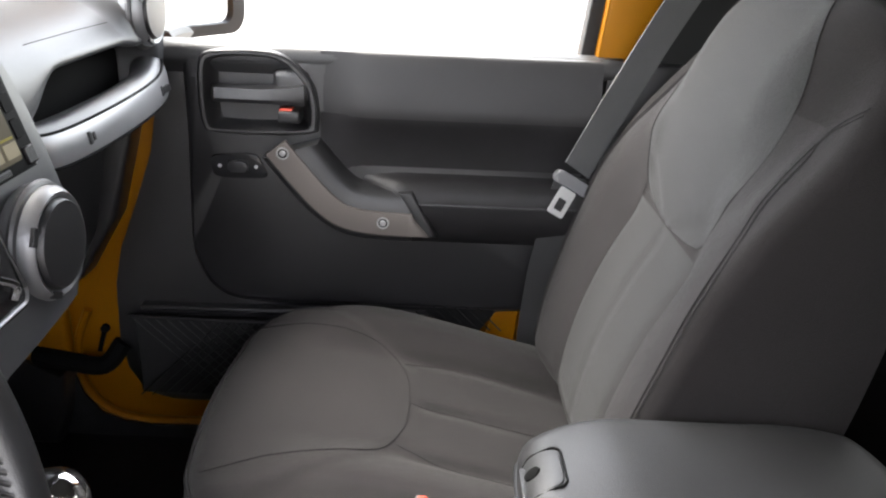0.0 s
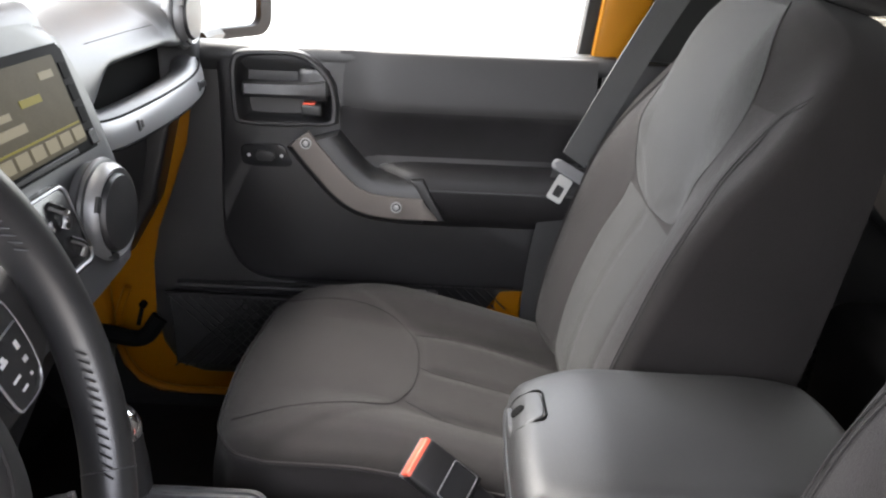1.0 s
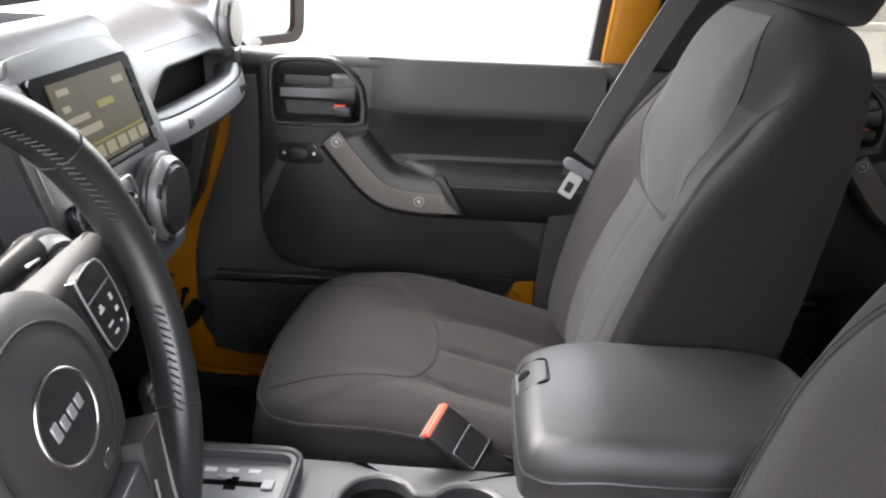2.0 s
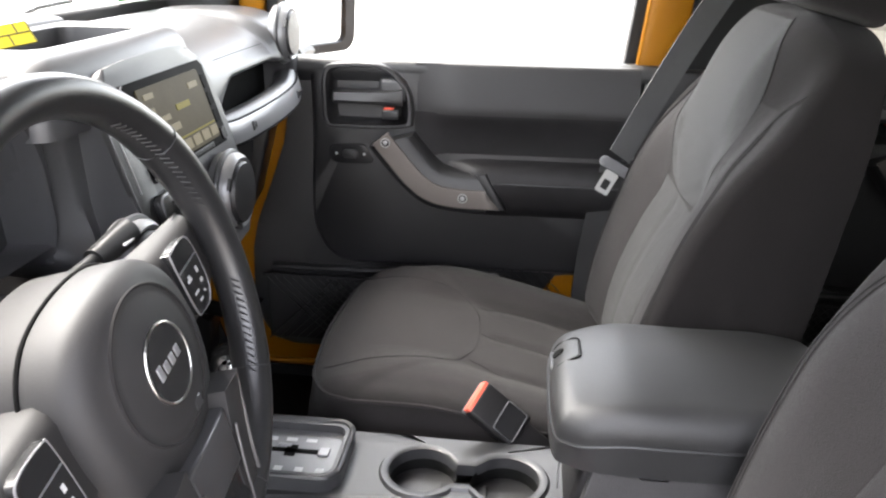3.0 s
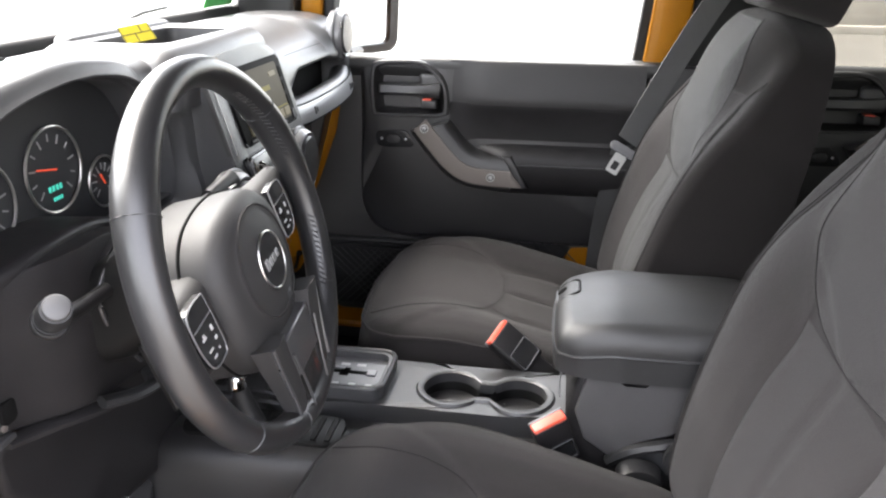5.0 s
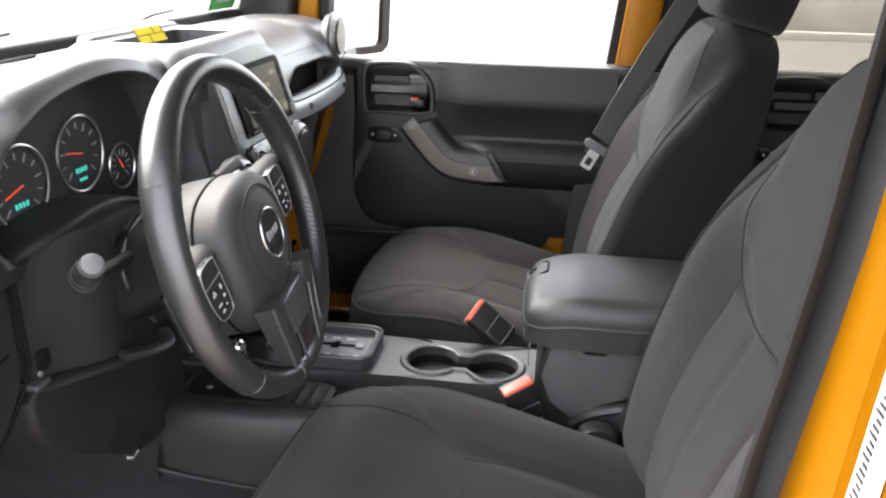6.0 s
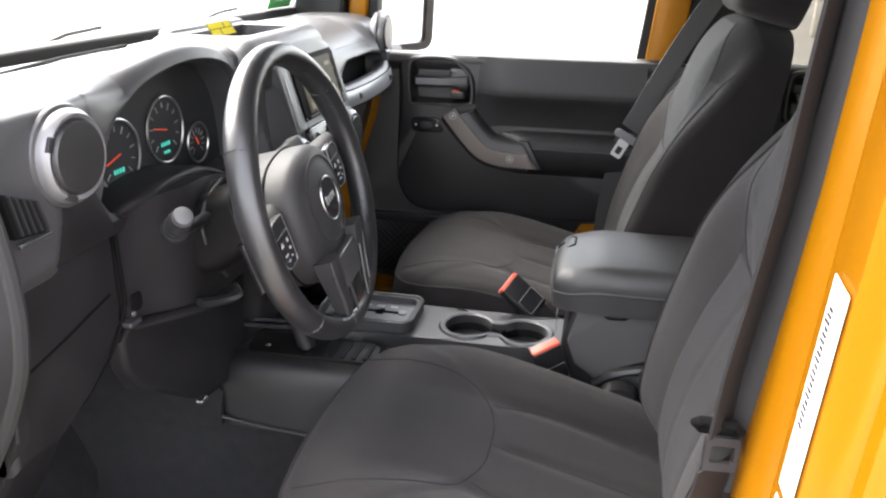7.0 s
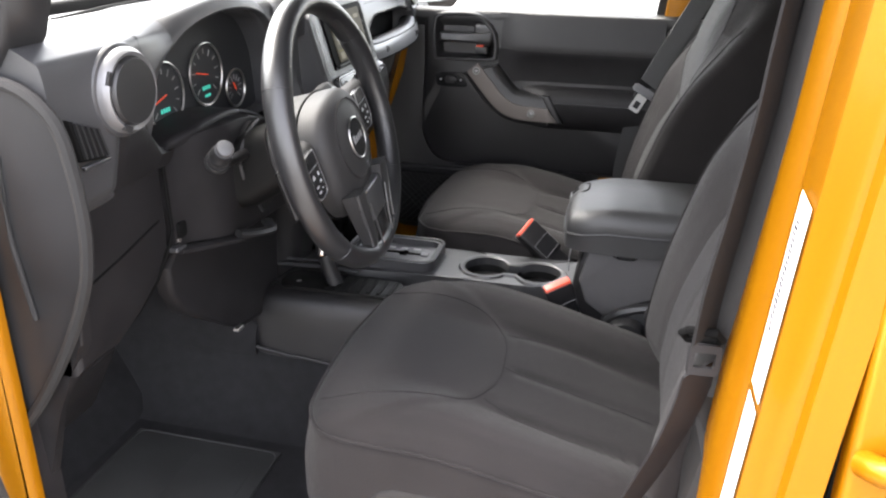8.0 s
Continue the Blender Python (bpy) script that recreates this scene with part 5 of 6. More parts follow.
rings = [rim_at(a) for a in np.linspace(0, 2 * math.pi, 97)]
part("rim", moved(loft(rings, cap=False), WM), LEATHER, wheel, "black leather rim", 60)
for a in (36, 144, -40, -140, -74, -106):
    part("rim_joint", moved(tube(rim_at(radians(a), RT + 0.0001), 0.0006, closed=True, seg=6), WS), GREYP, wheel)
st = []
for a0, a1 in ((14, 58), (-42, -12)):
    for a in np.arange(a0, a1, 2.2):
        c = Vector((math.cos(radians(a)), math.sin(radians(a)), 0))
        c2 = Vector((math.cos(radians(a + 1.6)), math.sin(radians(a + 1.6)), 0))
        st.append(tube([c * (RM - 0.0150) + Vector((0, 0, 0.0115)), c2 * (RM - 0.0168) + Vector((0, 0, 0.0055))], 0.0007, seg=5))
tagged(part("rim_stitches", moved(join(*st), WS), DARK, wheel, "dark cross stitching"), kind="stuff")
hub = [(0.0, 0.070), (0.048, 0.062), (0.078, 0.034), (0.085, -0.012), (0.077, -0.060), (0.052, -0.094), (0.0, -0.106)]
hub = hub[:-1] + [hub[-1]] + [(-u, v) for u, v in hub[-2:0:-1]]


def domed(u, v):
    return 0.040 - 2.2 * (u * u + v * v) + 0.0012 * math.exp(-((math.hypot(u, v) - 0.056) / 0.002) ** 2)


pd = part("hub_pad", moved(pad(hub, domed, lambda u, v: -0.055, 0.014, inner=30, n=6), WT), HUB, wheel, "satin black hub pad")
part("hub_gap", moved(tube([(p[0] * 1.006, p[1] * 1.006, -0.0120) for p in spline(hub, 6, closed=True)], 0.0016, closed=True, seg=6), WT), HOLE, pd, "dark gap round the hub pad")
part("hub_groove", moved(tube([(0.057 * math.cos(a), 0.057 * math.sin(a), domed(0.057, 0) + 0.0002) for a in np.linspace(0, 2 * math.pi, 61)[:-1]], 0.0013, closed=True, seg=6), WT), SEAM, pd)
em = part("emblem", moved(disc((0, 0), 0.0285, 0.034, 0.0405, "z", 40, 0.001), WT), GLOSSB, pd, "round dark emblem")
part("emblem_ring", moved(tube([(0.0285 * math.cos(a), 0.0285 * math.sin(a), 0.0401) for a in np.linspace(0, 2 * math.pi, 49)[:-1]], 0.0012, closed=True, seg=8), WT), STEEL, em, "steel emblem ring")
part("emblem_bar", moved(join(*[box(-0.018 + 0.0094 * i, -0.0115 + 0.0094 * i, -0.0042, 0.0042 + (0.003 if i == 0 else 0), 0.0400, 0.0413, 0.0005, 1) for i in range(4)]), WT), SILVER, em, "silver emblem shape")
part("airbag_mark", moved(box(0.010, 0.022, -0.055, -0.045, domed(0.016, -0.05) - 0.001, domed(0.016, -0.05) + 0.0012, 0.001, 1), WT), GREYP, pd)
for sg in (-1, 1):
    sp = part("spoke", moved(loft([[(sg * p, q0, w0), (sg * p, q1, w0), (sg * p, q1, w1 - 0.012), (sg * p, q1 - 0.005, w1 - 0.004), (sg * p, q1 - 0.012, w1), (sg * p, q0 + 0.012, w1), (sg * p, q0 + 0.005, w1 - 0.004), (sg * p, q0, w1 - 0.012)] for p, q0, q1, w0, w1 in ((0.060, -0.040, 0.036, -0.03, 0.007), (0.085, -0.040, 0.038, -0.025, 0.0105), (0.12, -0.039, 0.038, -0.015, 0.0125), (0.155, -0.034, 0.037, -0.008, 0.011), (0.175, -0.032, 0.036, -0.004, 0.005))]), WT), HUB, wheel, "satin black spoke", 50)
    px = 0.119
    fr = [tuple(p) for p in spline([(px - 0.019, 0.026), (px - 0.014, 0.032), (px + 0.010, 0.032), (px + 0.019, 0.024), (px + 0.020, -0.006), (px + 0.012, -0.027), (px - 0.010, -0.029), (px - 0.018, -0.022)], 5, closed=True)]
    fr = [(sg * u, v) for u, v in fr]
    pod = part("button_pod", moved(plate(fr, 0.004, 0.0165, "z", 0.002), WT), GLOSSB, sp, "gloss black button pod")
    part("pod_frame", moved(tube([(u, v, 0.0160) for u, v in fr], 0.0008, closed=True, seg=6), WT), SILVER, pod, "thin silver frame")
    part("pod_bar", moved(box(sg * px - 0.018, sg * px + 0.018, 0.0125, 0.0136, 0.0160, 0.0172, 0.0003, 1), WT), SILVER, pod)
    for u, v, w, h in ((-0.008, 0.001, 0.0036, 0.0012), (-0.0075, 0.0036, 0.0018, 0.0014), (0.009, 0.002, 0.0016, 0.0026), (0.009, -0.0085, 0.0020, 0.0016), (-0.006, -0.012, 0.0040, 0.0009), (-0.004, -0.020, 0.0030, 0.0009), (0.007, -0.018, 0.0010, 0.0010)):
        part("button_mark", moved(box(sg * px + u - w, sg * px + u + w, v - h, v + h, 0.0163, 0.0170), WT), ICON, pod)
    leg = spline([(0.058, -0.072), (0.053, -0.10), (0.045, -0.135), (0.040, -0.172)], 6)
    part("lower_spoke", moved(loft([[(sg * (p[0] - w), p[1], 0.0), (sg * (p[0] + w), p[1], -0.002), (sg * (p[0] + w), p[1], z1 - 0.004), (sg * (p[0] + w * 0.5), p[1], z1), (sg * (p[0] - w), p[1], z1 - 0.003)] for p, w, z1 in [(p, 0.015, 0.026 - 0.014 * i / len(leg)) for i, p in enumerate(leg)]]), WS), HUB, wheel, "satin black lower spoke", 50)
    part("spoke_trim", moved(tube([(sg * (p[0] - 0.0148), p[1], 0.0225 - 0.010 * i / len(leg)) for i, p in enumerate(leg[6:])], 0.0014, seg=6), WS), INSERT, wheel, "thin grey line")
    part("spoke_trim", moved(tube([(sg * (p[0] + 0.0145), p[1], 0.0215 - 0.010 * i / len(leg)) for i, p in enumerate(leg)], 0.0022, seg=6), WS), INSERT, wheel, "thin grey line")
part("lower_insert", moved(plate([(-0.040, -0.084), (0.040, -0.084), (0.031, -0.130), (-0.031, -0.130)], 0.004, 0.019, "z", 0.004), WS), INSERT, wheel, "grey insert between the spokes")
part("lower_web", moved(plate([(-0.031, -0.127), (0.031, -0.127), (0.034, -0.174), (-0.034, -0.174)], -0.002, 0.012, "z", 0.003), WS), GLOSSB, wheel, "gloss black web")

col = thing("steering_column", (-0.33, 0.153, 1.10), "black plastic steering column cover", "steering column")


def ringc(w, hw, top, bot):
    return [WM @ Vector((p[0], p[1], w)) for p in rrect(-hw, hw, bot, top, 0.03, 5)]


part("shroud", loft([ringc(-0.045, 0.036, 0.030, -0.045), ringc(-0.055, 0.040, 0.034, -0.050), ringc(-0.10, 0.042, 0.035, -0.062), ringc(-0.15, 0.044, 0.030, -0.078), ringc(-0.21, 0.044, 0.015, -0.080)]), CUPBLACK, col, "black column shroud", 50)
part("shroud_joint", tube([WM @ Vector((p[0], p[1], -0.098)) for p in rrect(-0.0428, 0.0428, -0.0625, 0.0358, 0.03, 5)], 0.0012, closed=True, seg=5), SEAM, col)
# the surround's lit edge, its highlight painted as a paler grey line
tr = [(-0.354, y, z) for y, z in spline([(0.158, 1.176), (0.126, 1.166), (0.098, 1.143), (0.097, 1.115), (0.117, 1.075), (0.148, 1.037)], 6)]
part("surround_trim", tube(tr, 0.0024, seg=8), GREYP, col, "lit surround edge painted as a grey line")
part("surround", loft([[(x, y, z) for y, z in spline([(0.158, 1.174), (0.128, 1.164), (0.102, 1.142), (0.103, 1.115), (0.122, 1.075), (0.150, 1.040), (0.19, 1.035), (0.215, 1.09), (0.205, 1.15)], 4, closed=True)] for x in (-0.40, -0.361)]), LOWER, col, "black column surround", 50)


def light_stalk():
    """A headlight stalk whose ringed grip and pale end turn towards the driver."""
    k = thing("light_stalk", (-0.345, 0.10, 1.150), "black headlight stalk with a grey knob", "control stalk")
    part("arm", tube(spline([(-0.350, 0.11, 1.140), (-0.344, 0.05, 1.146), (-0.337, 0.006, 1.156)], 6), 0.0075, seg=10), LOWER, k)
    p, q = Vector((-0.336, 0.000, 1.157)), Vector((-0.301, -0.033, 1.190))
    d = (q - p).normalized()
    e1 = d.cross(Vector((0, 0, 1))).normalized()
    e2 = d.cross(e1)

    def turned(rows):
        return loft([[p + d * w + (e1 * math.cos(a) + e2 * math.sin(a)) * r for a in np.linspace(0, 2 * math.pi, 33)[:-1]] for w, r in rows])
    n = (q - p).length
    part("collar", turned(((0.0, 0.0130), (0.004, 0.0158), (0.009, 0.0158), (0.011, 0.0146))), DARK, k, "black collar", 40)
    part("grip", turned(((0.010, 0.0140), (0.026, 0.0136), (0.028, 0.0142), (0.034, 0.0140), (0.036, 0.0128), (n - 0.006, 0.0122))), DARK, k, "ribbed black grip", 40)
    part("grip_band", turned(((0.0185, 0.0143), (0.020, 0.0147), (0.0215, 0.0143))), DARK, k)
    part("knob", turned(((n - 0.007, 0.0108), (n - 0.002, 0.0108), (n, 0.0098), (n + 0.0014, 0.006), (n + 0.0016, 0.001))), KNOB, k, "grey end knob", 40)


light_stalk()
ws = thing("wiper_stalk", (-0.31, 0.24, 1.19), "black wiper stalk with a square end", "control stalk")
part("arm", tube([(-0.33, 0.19, 1.168), (-0.325, 0.25, 1.176), (-0.322, 0.290, 1.180)], 0.007, seg=10), DARK, ws)
part("end_cap", tube([(-0.323, 0.280, 1.179), (-0.319, 0.334, 1.186)], lambda f: 0.010 + 0.0025 * f, seg=16), DARK, ws, "square black end")
part("cap_mark", box(-0.3098, -0.3068, 0.306, 0.322, 1.183, 1.185), ICON, ws)

# ---- floor ----
fm = thing("floor_mat", (-0.42, 0.10, 0.555), "black rubber floor mat with a raised edge", "floor mat")
part("sheet", box(-0.66, -0.372, -0.12, 0.175, 0.555, 0.560, 0.002), MAT, fm)
part("heel_pad", box(-0.52, -0.40, -0.06, 0.13, 0.559, 0.562, 0.001), MAT, fm, "worn heel pad")
part("raised_edge", tube([(x, y, 0.560) for x, y in rrect(-0.657, -0.375, -0.117, 0.172, 0.02)], 0.002, closed=True, seg=6), MAT, fm)
fr_ = thing("parking_brake_pedal", (-0.535, -0.075, 0.80), "black ribbed pedal hanging under the dash", "pedal")
part("plate", box(-0.06, 0.06, -0.05, 0.05, -0.008, 0.008, 0.004, m=Matrix.Translation((-0.535, -0.092, 0.835)) @ Euler((0, radians(-62), 0)).to_matrix().to_4x4()), LOWER, fr_)
parts("rib", [box(-0.05 + 0.022 * i, -0.044 + 0.022 * i, -0.045, 0.045, 0.006, 0.012, 0.001, 1, m=Matrix.Translation((-0.535, -0.092, 0.835)) @ Euler((0, radians(-62), 0)).to_matrix().to_4x4()) for i in range(5)], LOWER, fr_)
part("pedal_arm", tube(spline([(-0.545, -0.075, 0.82), (-0.62, -0.075, 0.90), (-0.66, -0.075, 1.05)], 5), 0.010), DARK, fr_)

# ---- tunnel and console ----
con = thing("centre_console", (-0.10, 0.47, 0.555), "black and grey plastic centre console with cup holders", "console")
prof = [(0.262, 0.55), (0.282, 0.70), (0.292, 0.78), (0.305, 0.808), (0.335, 0.818), (0.375, 0.812), (0.40, 0.80), (0.55, 0.80), (0.575, 0.76), (0.595, 0.55)]
rings = []
for x, k in ((-0.486, 0.72), (-0.482, 0.82), (-0.472, 0.91), (-0.456, 0.965), (-0.435, 0.99), (-0.40, 1.0), (-0.30, 1.0), (-0.12, 1.0), (0.10, 1.0)):
    rings.append([(x, 0.43 + (y - 0.43) * (0.35 + 0.65 * k), 0.62 + (z - 0.62) * k) for y, z in map(tuple, spline(prof, 3))])
part("tunnel", loft(rings), TRIM, con, "black tunnel cover", 60)
part("front_tunnel", loft([[(x, y, z) for y, z in rrect(0.275, 0.585, 0.54, zt, 0.05)] for x, zt in ((-0.78, 0.80), (-0.60, 0.775), (-0.46, 0.76))]), CARPET, con, "black carpeted tunnel", 60)
part("tunnel_carpet", loft([[(x, y, z) for y, z in ((0.196, 0.553), (0.224, 0.560), (0.246, 0.580), (0.258, 0.62), (0.266, 0.665), (0.276, 0.69), (0.30, 0.70), (0.30, 0.553))] for x in (-0.80, -0.55, -0.30, -0.10)]), CARPET, con, "black carpet folded up the tunnel", 60)
part("carpet_edge", tube([(-0.50, 0.281, 0.712), (-0.40, 0.279, 0.70), (-0.25, 0.278, 0.69)], 0.003), GREYP, con)
# grey upper console, sides falling away, with two cups cut in
top_o = [tuple(p) for p in spline([(-0.33, 0.424), (-0.20, 0.423), (-0.05, 0.420), (0.08, 0.421), (0.126, 0.445), (0.132, 0.50), (0.10, 0.545), (-0.05, 0.552), (-0.20, 0.556), (-0.33, 0.555)], 8, closed=True)]
n_o = len(top_o)
C1, C2, CR = (-0.066, 0.482), (0.036, 0.474), 0.0415
hole_pts = []
for i in range(n_o):
    ang = math.atan2(top_o[i][1] - 0.478, (top_o[i][0] + 0.015) * 0.55)
    d = Vector((math.cos(ang), math.sin(ang)))
    best = 0.0
    for s in np.linspace(0.0, 0.12, 241):
        q = Vector((-0.015, 0.478)) + d * s
        if (q - Vector(C1)).length < CR or (q - Vector(C2)).length < CR or (abs(q.x + 0.015) < 0.05 and abs(q.y - 0.478) < 0.018):
            best = s
    q = Vector((-0.015, 0.478)) + d * best
    hole_pts.append((q.x, q.y))


def away(x, y, tx, ty, d):
    """The rim's point at d outside the cup's edge."""
    near = min((Vector(C1), Vector(C2)), key=lambda c: (Vector((x, y)) - c).length)
    n = (Vector((x, y)) - near).normalized()
    if abs(x + 0.015) < 0.022:
        n = Vector((0, 1 if y > 0.478 else -1))
    return x + n.x * d, y + n.y * d


def zc(x):
    return 0.828 + 0.06 * smooth(0.05, 0.16, x) * 0.1 + 0.012 * (x + 0.1)


rings = []
for k, dz in ((1.10, -0.075), (1.06, -0.03), (1.02, -0.006), (1.0, 0.0)):
    rings.append([(-0.10 + (x + 0.10) * (1 + (k - 1) * 0.3), 0.482 + (y - 0.482) * k, zc(x) + dz) for x, y in top_o])
for k, dz in ((1.0, 0.0), (1.0, -0.0005)):
    rings.append([(*away(x, y, tx, ty, 0.013), zc(x) + 0.001 + dz) for (x, y), (tx, ty) in zip(hole_pts, top_o)])
rings.append([(*away(x, y, tx, ty, 0.010), zc(x) + 0.005) for (x, y), (tx, ty) in zip(hole_pts, top_o)])
rings.append([(*away(x, y, tx, ty, 0.003), zc(x) + 0.0055) for (x, y), (tx, ty) in zip(hole_pts, top_o)])
rings.append([(x, y, zc(x) + 0.003) for x, y in hole_pts])
rings.append([(x, y, zc(x) - 0.012) for x, y in hole_pts])
part("upper_console", loft(rings, cap=False), GREYP, con, "grey upper console", 45)
for cx, cy in (C1, C2):
    w = [[(cx + r * math.cos(a), cy + r * math.sin(a), z) for a in np.linspace(0, 2 * math.pi, 41)[:-1]] for r, z in ((CR + 0.001, 0.822), (CR - 0.002, 0.78), (CR - 0.006, 0.776), (CR - 0.009, 0.758), (0.002, 0.757))]
    cup = part("cup", loft(w, cap=False), CUPBLACK, con, "black cup well")
    part("cup_ring", tube([(cx + (CR - 0.0045) * math.cos(a), cy + (CR - 0.0045) * math.sin(a), 0.7775) for a in np.linspace(0, 2 * math.pi, 41)[:-1]], 0.0016, closed=True, seg=6), GREYP, cup)
part("cup_bridge", box(-0.045, 0.015, 0.462, 0.494, 0.800, 0.806, 0.002), DARK, con)
# shifter gate
gate = part("gate_frame", plate(rrect(-0.345, -0.160, 0.428, 0.550, 0.025), 0.822, 0.846, "z", hole=rrect(-0.335, -0.172, 0.440, 0.538, 0.016)), DASH, con, "raised black gate frame")
part("gate_rim", tube([(x, y, 0.846) for x, y in rrect(-0.342, -0.163, 0.431, 0.547, 0.022)], 0.004, closed=True, seg=8), GREYP, gate)
part("gate_plate", plate(rrect(-0.336, -0.171, 0.439, 0.539, 0.016), 0.826, 0.834, "z"), GATE, gate, "grey gate plate")
part("gate_slot", join(box(-0.33, -0.20, 0.491, 0.499, 0.8335, 0.8349), box(-0.243, -0.229, 0.484, 0.506, 0.8335, 0.8349)), HOLE, gate)
parts("gate_mark", [*[box(-0.325 + 0.026 * i, -0.315 + 0.026 * i, 0.455, 0.463, 0.8338, 0.8346) for i in range(6)], *[box(-0.30 + 0.026 * i, -0.286 + 0.026 * i, 0.514, 0.521, 0.8338, 0.8346) for i in range(4)]], ICON, gate)
parts("gate_step", (box(-0.200, -0.186, 0.486, 0.502, 0.834, 0.8375, 0.001, 1), box(-0.255, -0.238, 0.502, 0.508, 0.834, 0.8365, 0.001, 1)), SILVER, gate, "silver gear marker")
# ridged slots ahead and the transfer lever boot
for i, (yy, zz) in enumerate(((0.425, 0.822), (0.405, 0.820))):
    part("console_rail", tube([(-0.52, yy + 0.02, zz - 0.01), (-0.36, yy + 0.005, zz + 0.006), (-0.30, yy, zz + 0.004)], 0.004), GREYP, con)
part("lever_slot", plate(rrect(-0.43, -0.20, 0.322, 0.392, 0.02), 0.805, 0.821, "z", 0.003), CUPBLACK, con, "black lever slot cover")
parts("slot_rib", [box(-0.34 + 0.02 * i, -0.332 + 0.02 * i, 0.33, 0.385, 0.820, 0.8235, 0.001, 1) for i in range(7)], CUPBLACK, con)
part("slot_mark", box(-0.40, -0.392, 0.342, 0.350, 0.8205, 0.8222, 0.0005, 1), BELTG, con)
# bin under the armrest
binp = [(0.10, 0.56), (0.105, 0.86), (0.118, 0.925), (0.36, 0.930), (0.38, 0.56)]
part("bin", plate(binp, 0.575, 0.395, "y", 0.01), LOWER, con, "black console bin")
part("bin_side", plate([(0.128, 0.926), (0.172, 0.926), (0.176, 0.914), (0.206, 0.914), (0.210, 0.927), (0.36, 0.930), (0.37, 0.86), (0.26, 0.86), (0.20, 0.835), (0.165, 0.805), (0.130, 0.83), (0.116, 0.87)], 0.40, 0.384, "y", 0.003), LIGHTP, con, "grey bin side with a notch")
part("bin_wire", tube(spline([(0.098, 0.420, 0.93), (0.094, 0.418, 0.90), (0.095, 0.420, 0.87)], 4), 0.0012, seg=5), BELTG, con)

part("bin_strap", tube(spline([(0.165, 0.388, 0.795), (0.20, 0.382, 0.822), (0.26, 0.380, 0.838), (0.33, 0.380, 0.84)], 6), 0.009, flat=1.0), DARK, con, "black curved strap")
part("bin_foot", plate([(0.17, 0.70), (0.36, 0.70), (0.36, 0.83), (0.24, 0.83), (0.19, 0.80)], 0.40, 0.388, "y", 0.004), GREYP, con, "grey lower bin side")
br = thing("seat_bracket", (0.21, 0.352, 0.75), "black rounded recliner bracket with a steel tab", "seat bracket")
part("cover", loft([[(0.205 + 0.030 * s * math.cos(a), y, 0.795 + 0.020 * s * math.sin(a)) for a in np.linspace(0, 2 * math.pi, 29)[:-1]] for y, s in ((0.372, 1.0), (0.352, 1.0), (0.346, 0.9), (0.345, 0.4))]), DARK, br, "", 60)
part("tab", box(0.205, 0.228, 0.338, 0.350, 0.783, 0.789, 0.002), STEEL, br, "steel tab")

arm = thing("armrest", (0.22, 0.48, 0.93), "padded black vinyl console armrest", "armrest")
ao = [(0.083, 0.415), (0.083, 0.545), (0.10, 0.578), (0.16, 0.592), (0.27, 0.592), (0.37, 0.585), (0.395, 0.55), (0.395, 0.42), (0.37, 0.385), (0.27, 0.374), (0.15, 0.374), (0.10, 0.385)]


def at(u, v):
    return 1.012 - 0.016 * smooth(0.17, 0.07, u) - 1.1 * (v - 0.482) ** 2 - 0.006 * smooth(0.3, 0.4, u)


part("lid", pad(ao, at, lambda u, v: 0.928, 0.026, centre=(0.24, 0.482), inner=16, roll=8, n=7), SOFT, arm, "padded vinyl lid", 60)
O = spline(ao, 7, closed=True)
part("lid_groove", tube([(o[0] + (o[0] - 0.24) * 0.004, o[1] + (o[1] - 0.482) * 0.004, at(o[0], o[1]) - 0.034) for o in O], 0.0022, closed=True, seg=6), DARK, arm)


def lid_front(u, v):
    d = min(0.0255, max(0.0, 0.109 - u))
    return at(u, v) - (0.026 - math.sqrt(0.026 ** 2 - d * d))


lt = part("latch", pad([(0.0845, 0.490), (0.0845, 0.526), (0.088, 0.533), (0.108, 0.532), (0.113, 0.522), (0.113, 0.494), (0.108, 0.484), (0.088, 0.483)], lambda u, v: lid_front(u, v) + 0.0012, lambda u, v: 0.955, 0.002, centre=(0.098, 0.508), inner=10, n=5), SOFT, arm, "black lid latch")
part("latch_face", plate(rrect(0.485, 0.531, 0.950, 0.984, 0.009), 0.095, 0.0812, "x", 0.002), SOFT, arm, "black latch front")
part("latch_gap", tube([(u, v, lid_front(u, v) + 0.0006) for u, v in rrect(0.0842, 0.1145, 0.4815, 0.5345, 0.008)], 0.0012, closed=True, seg=5), HOLE, arm)
part("latch_hole", moved(disc((0, 0), 0.0062, -0.004, 0.0020, "x", 20, 0.001, 1.3), Matrix.Translation((0.0905, 0.510, lid_front(0.0905, 0.510) + 0.001)) @ Euler((0, radians(-135), 0)).to_matrix().to_4x4()), HOLE, lt)

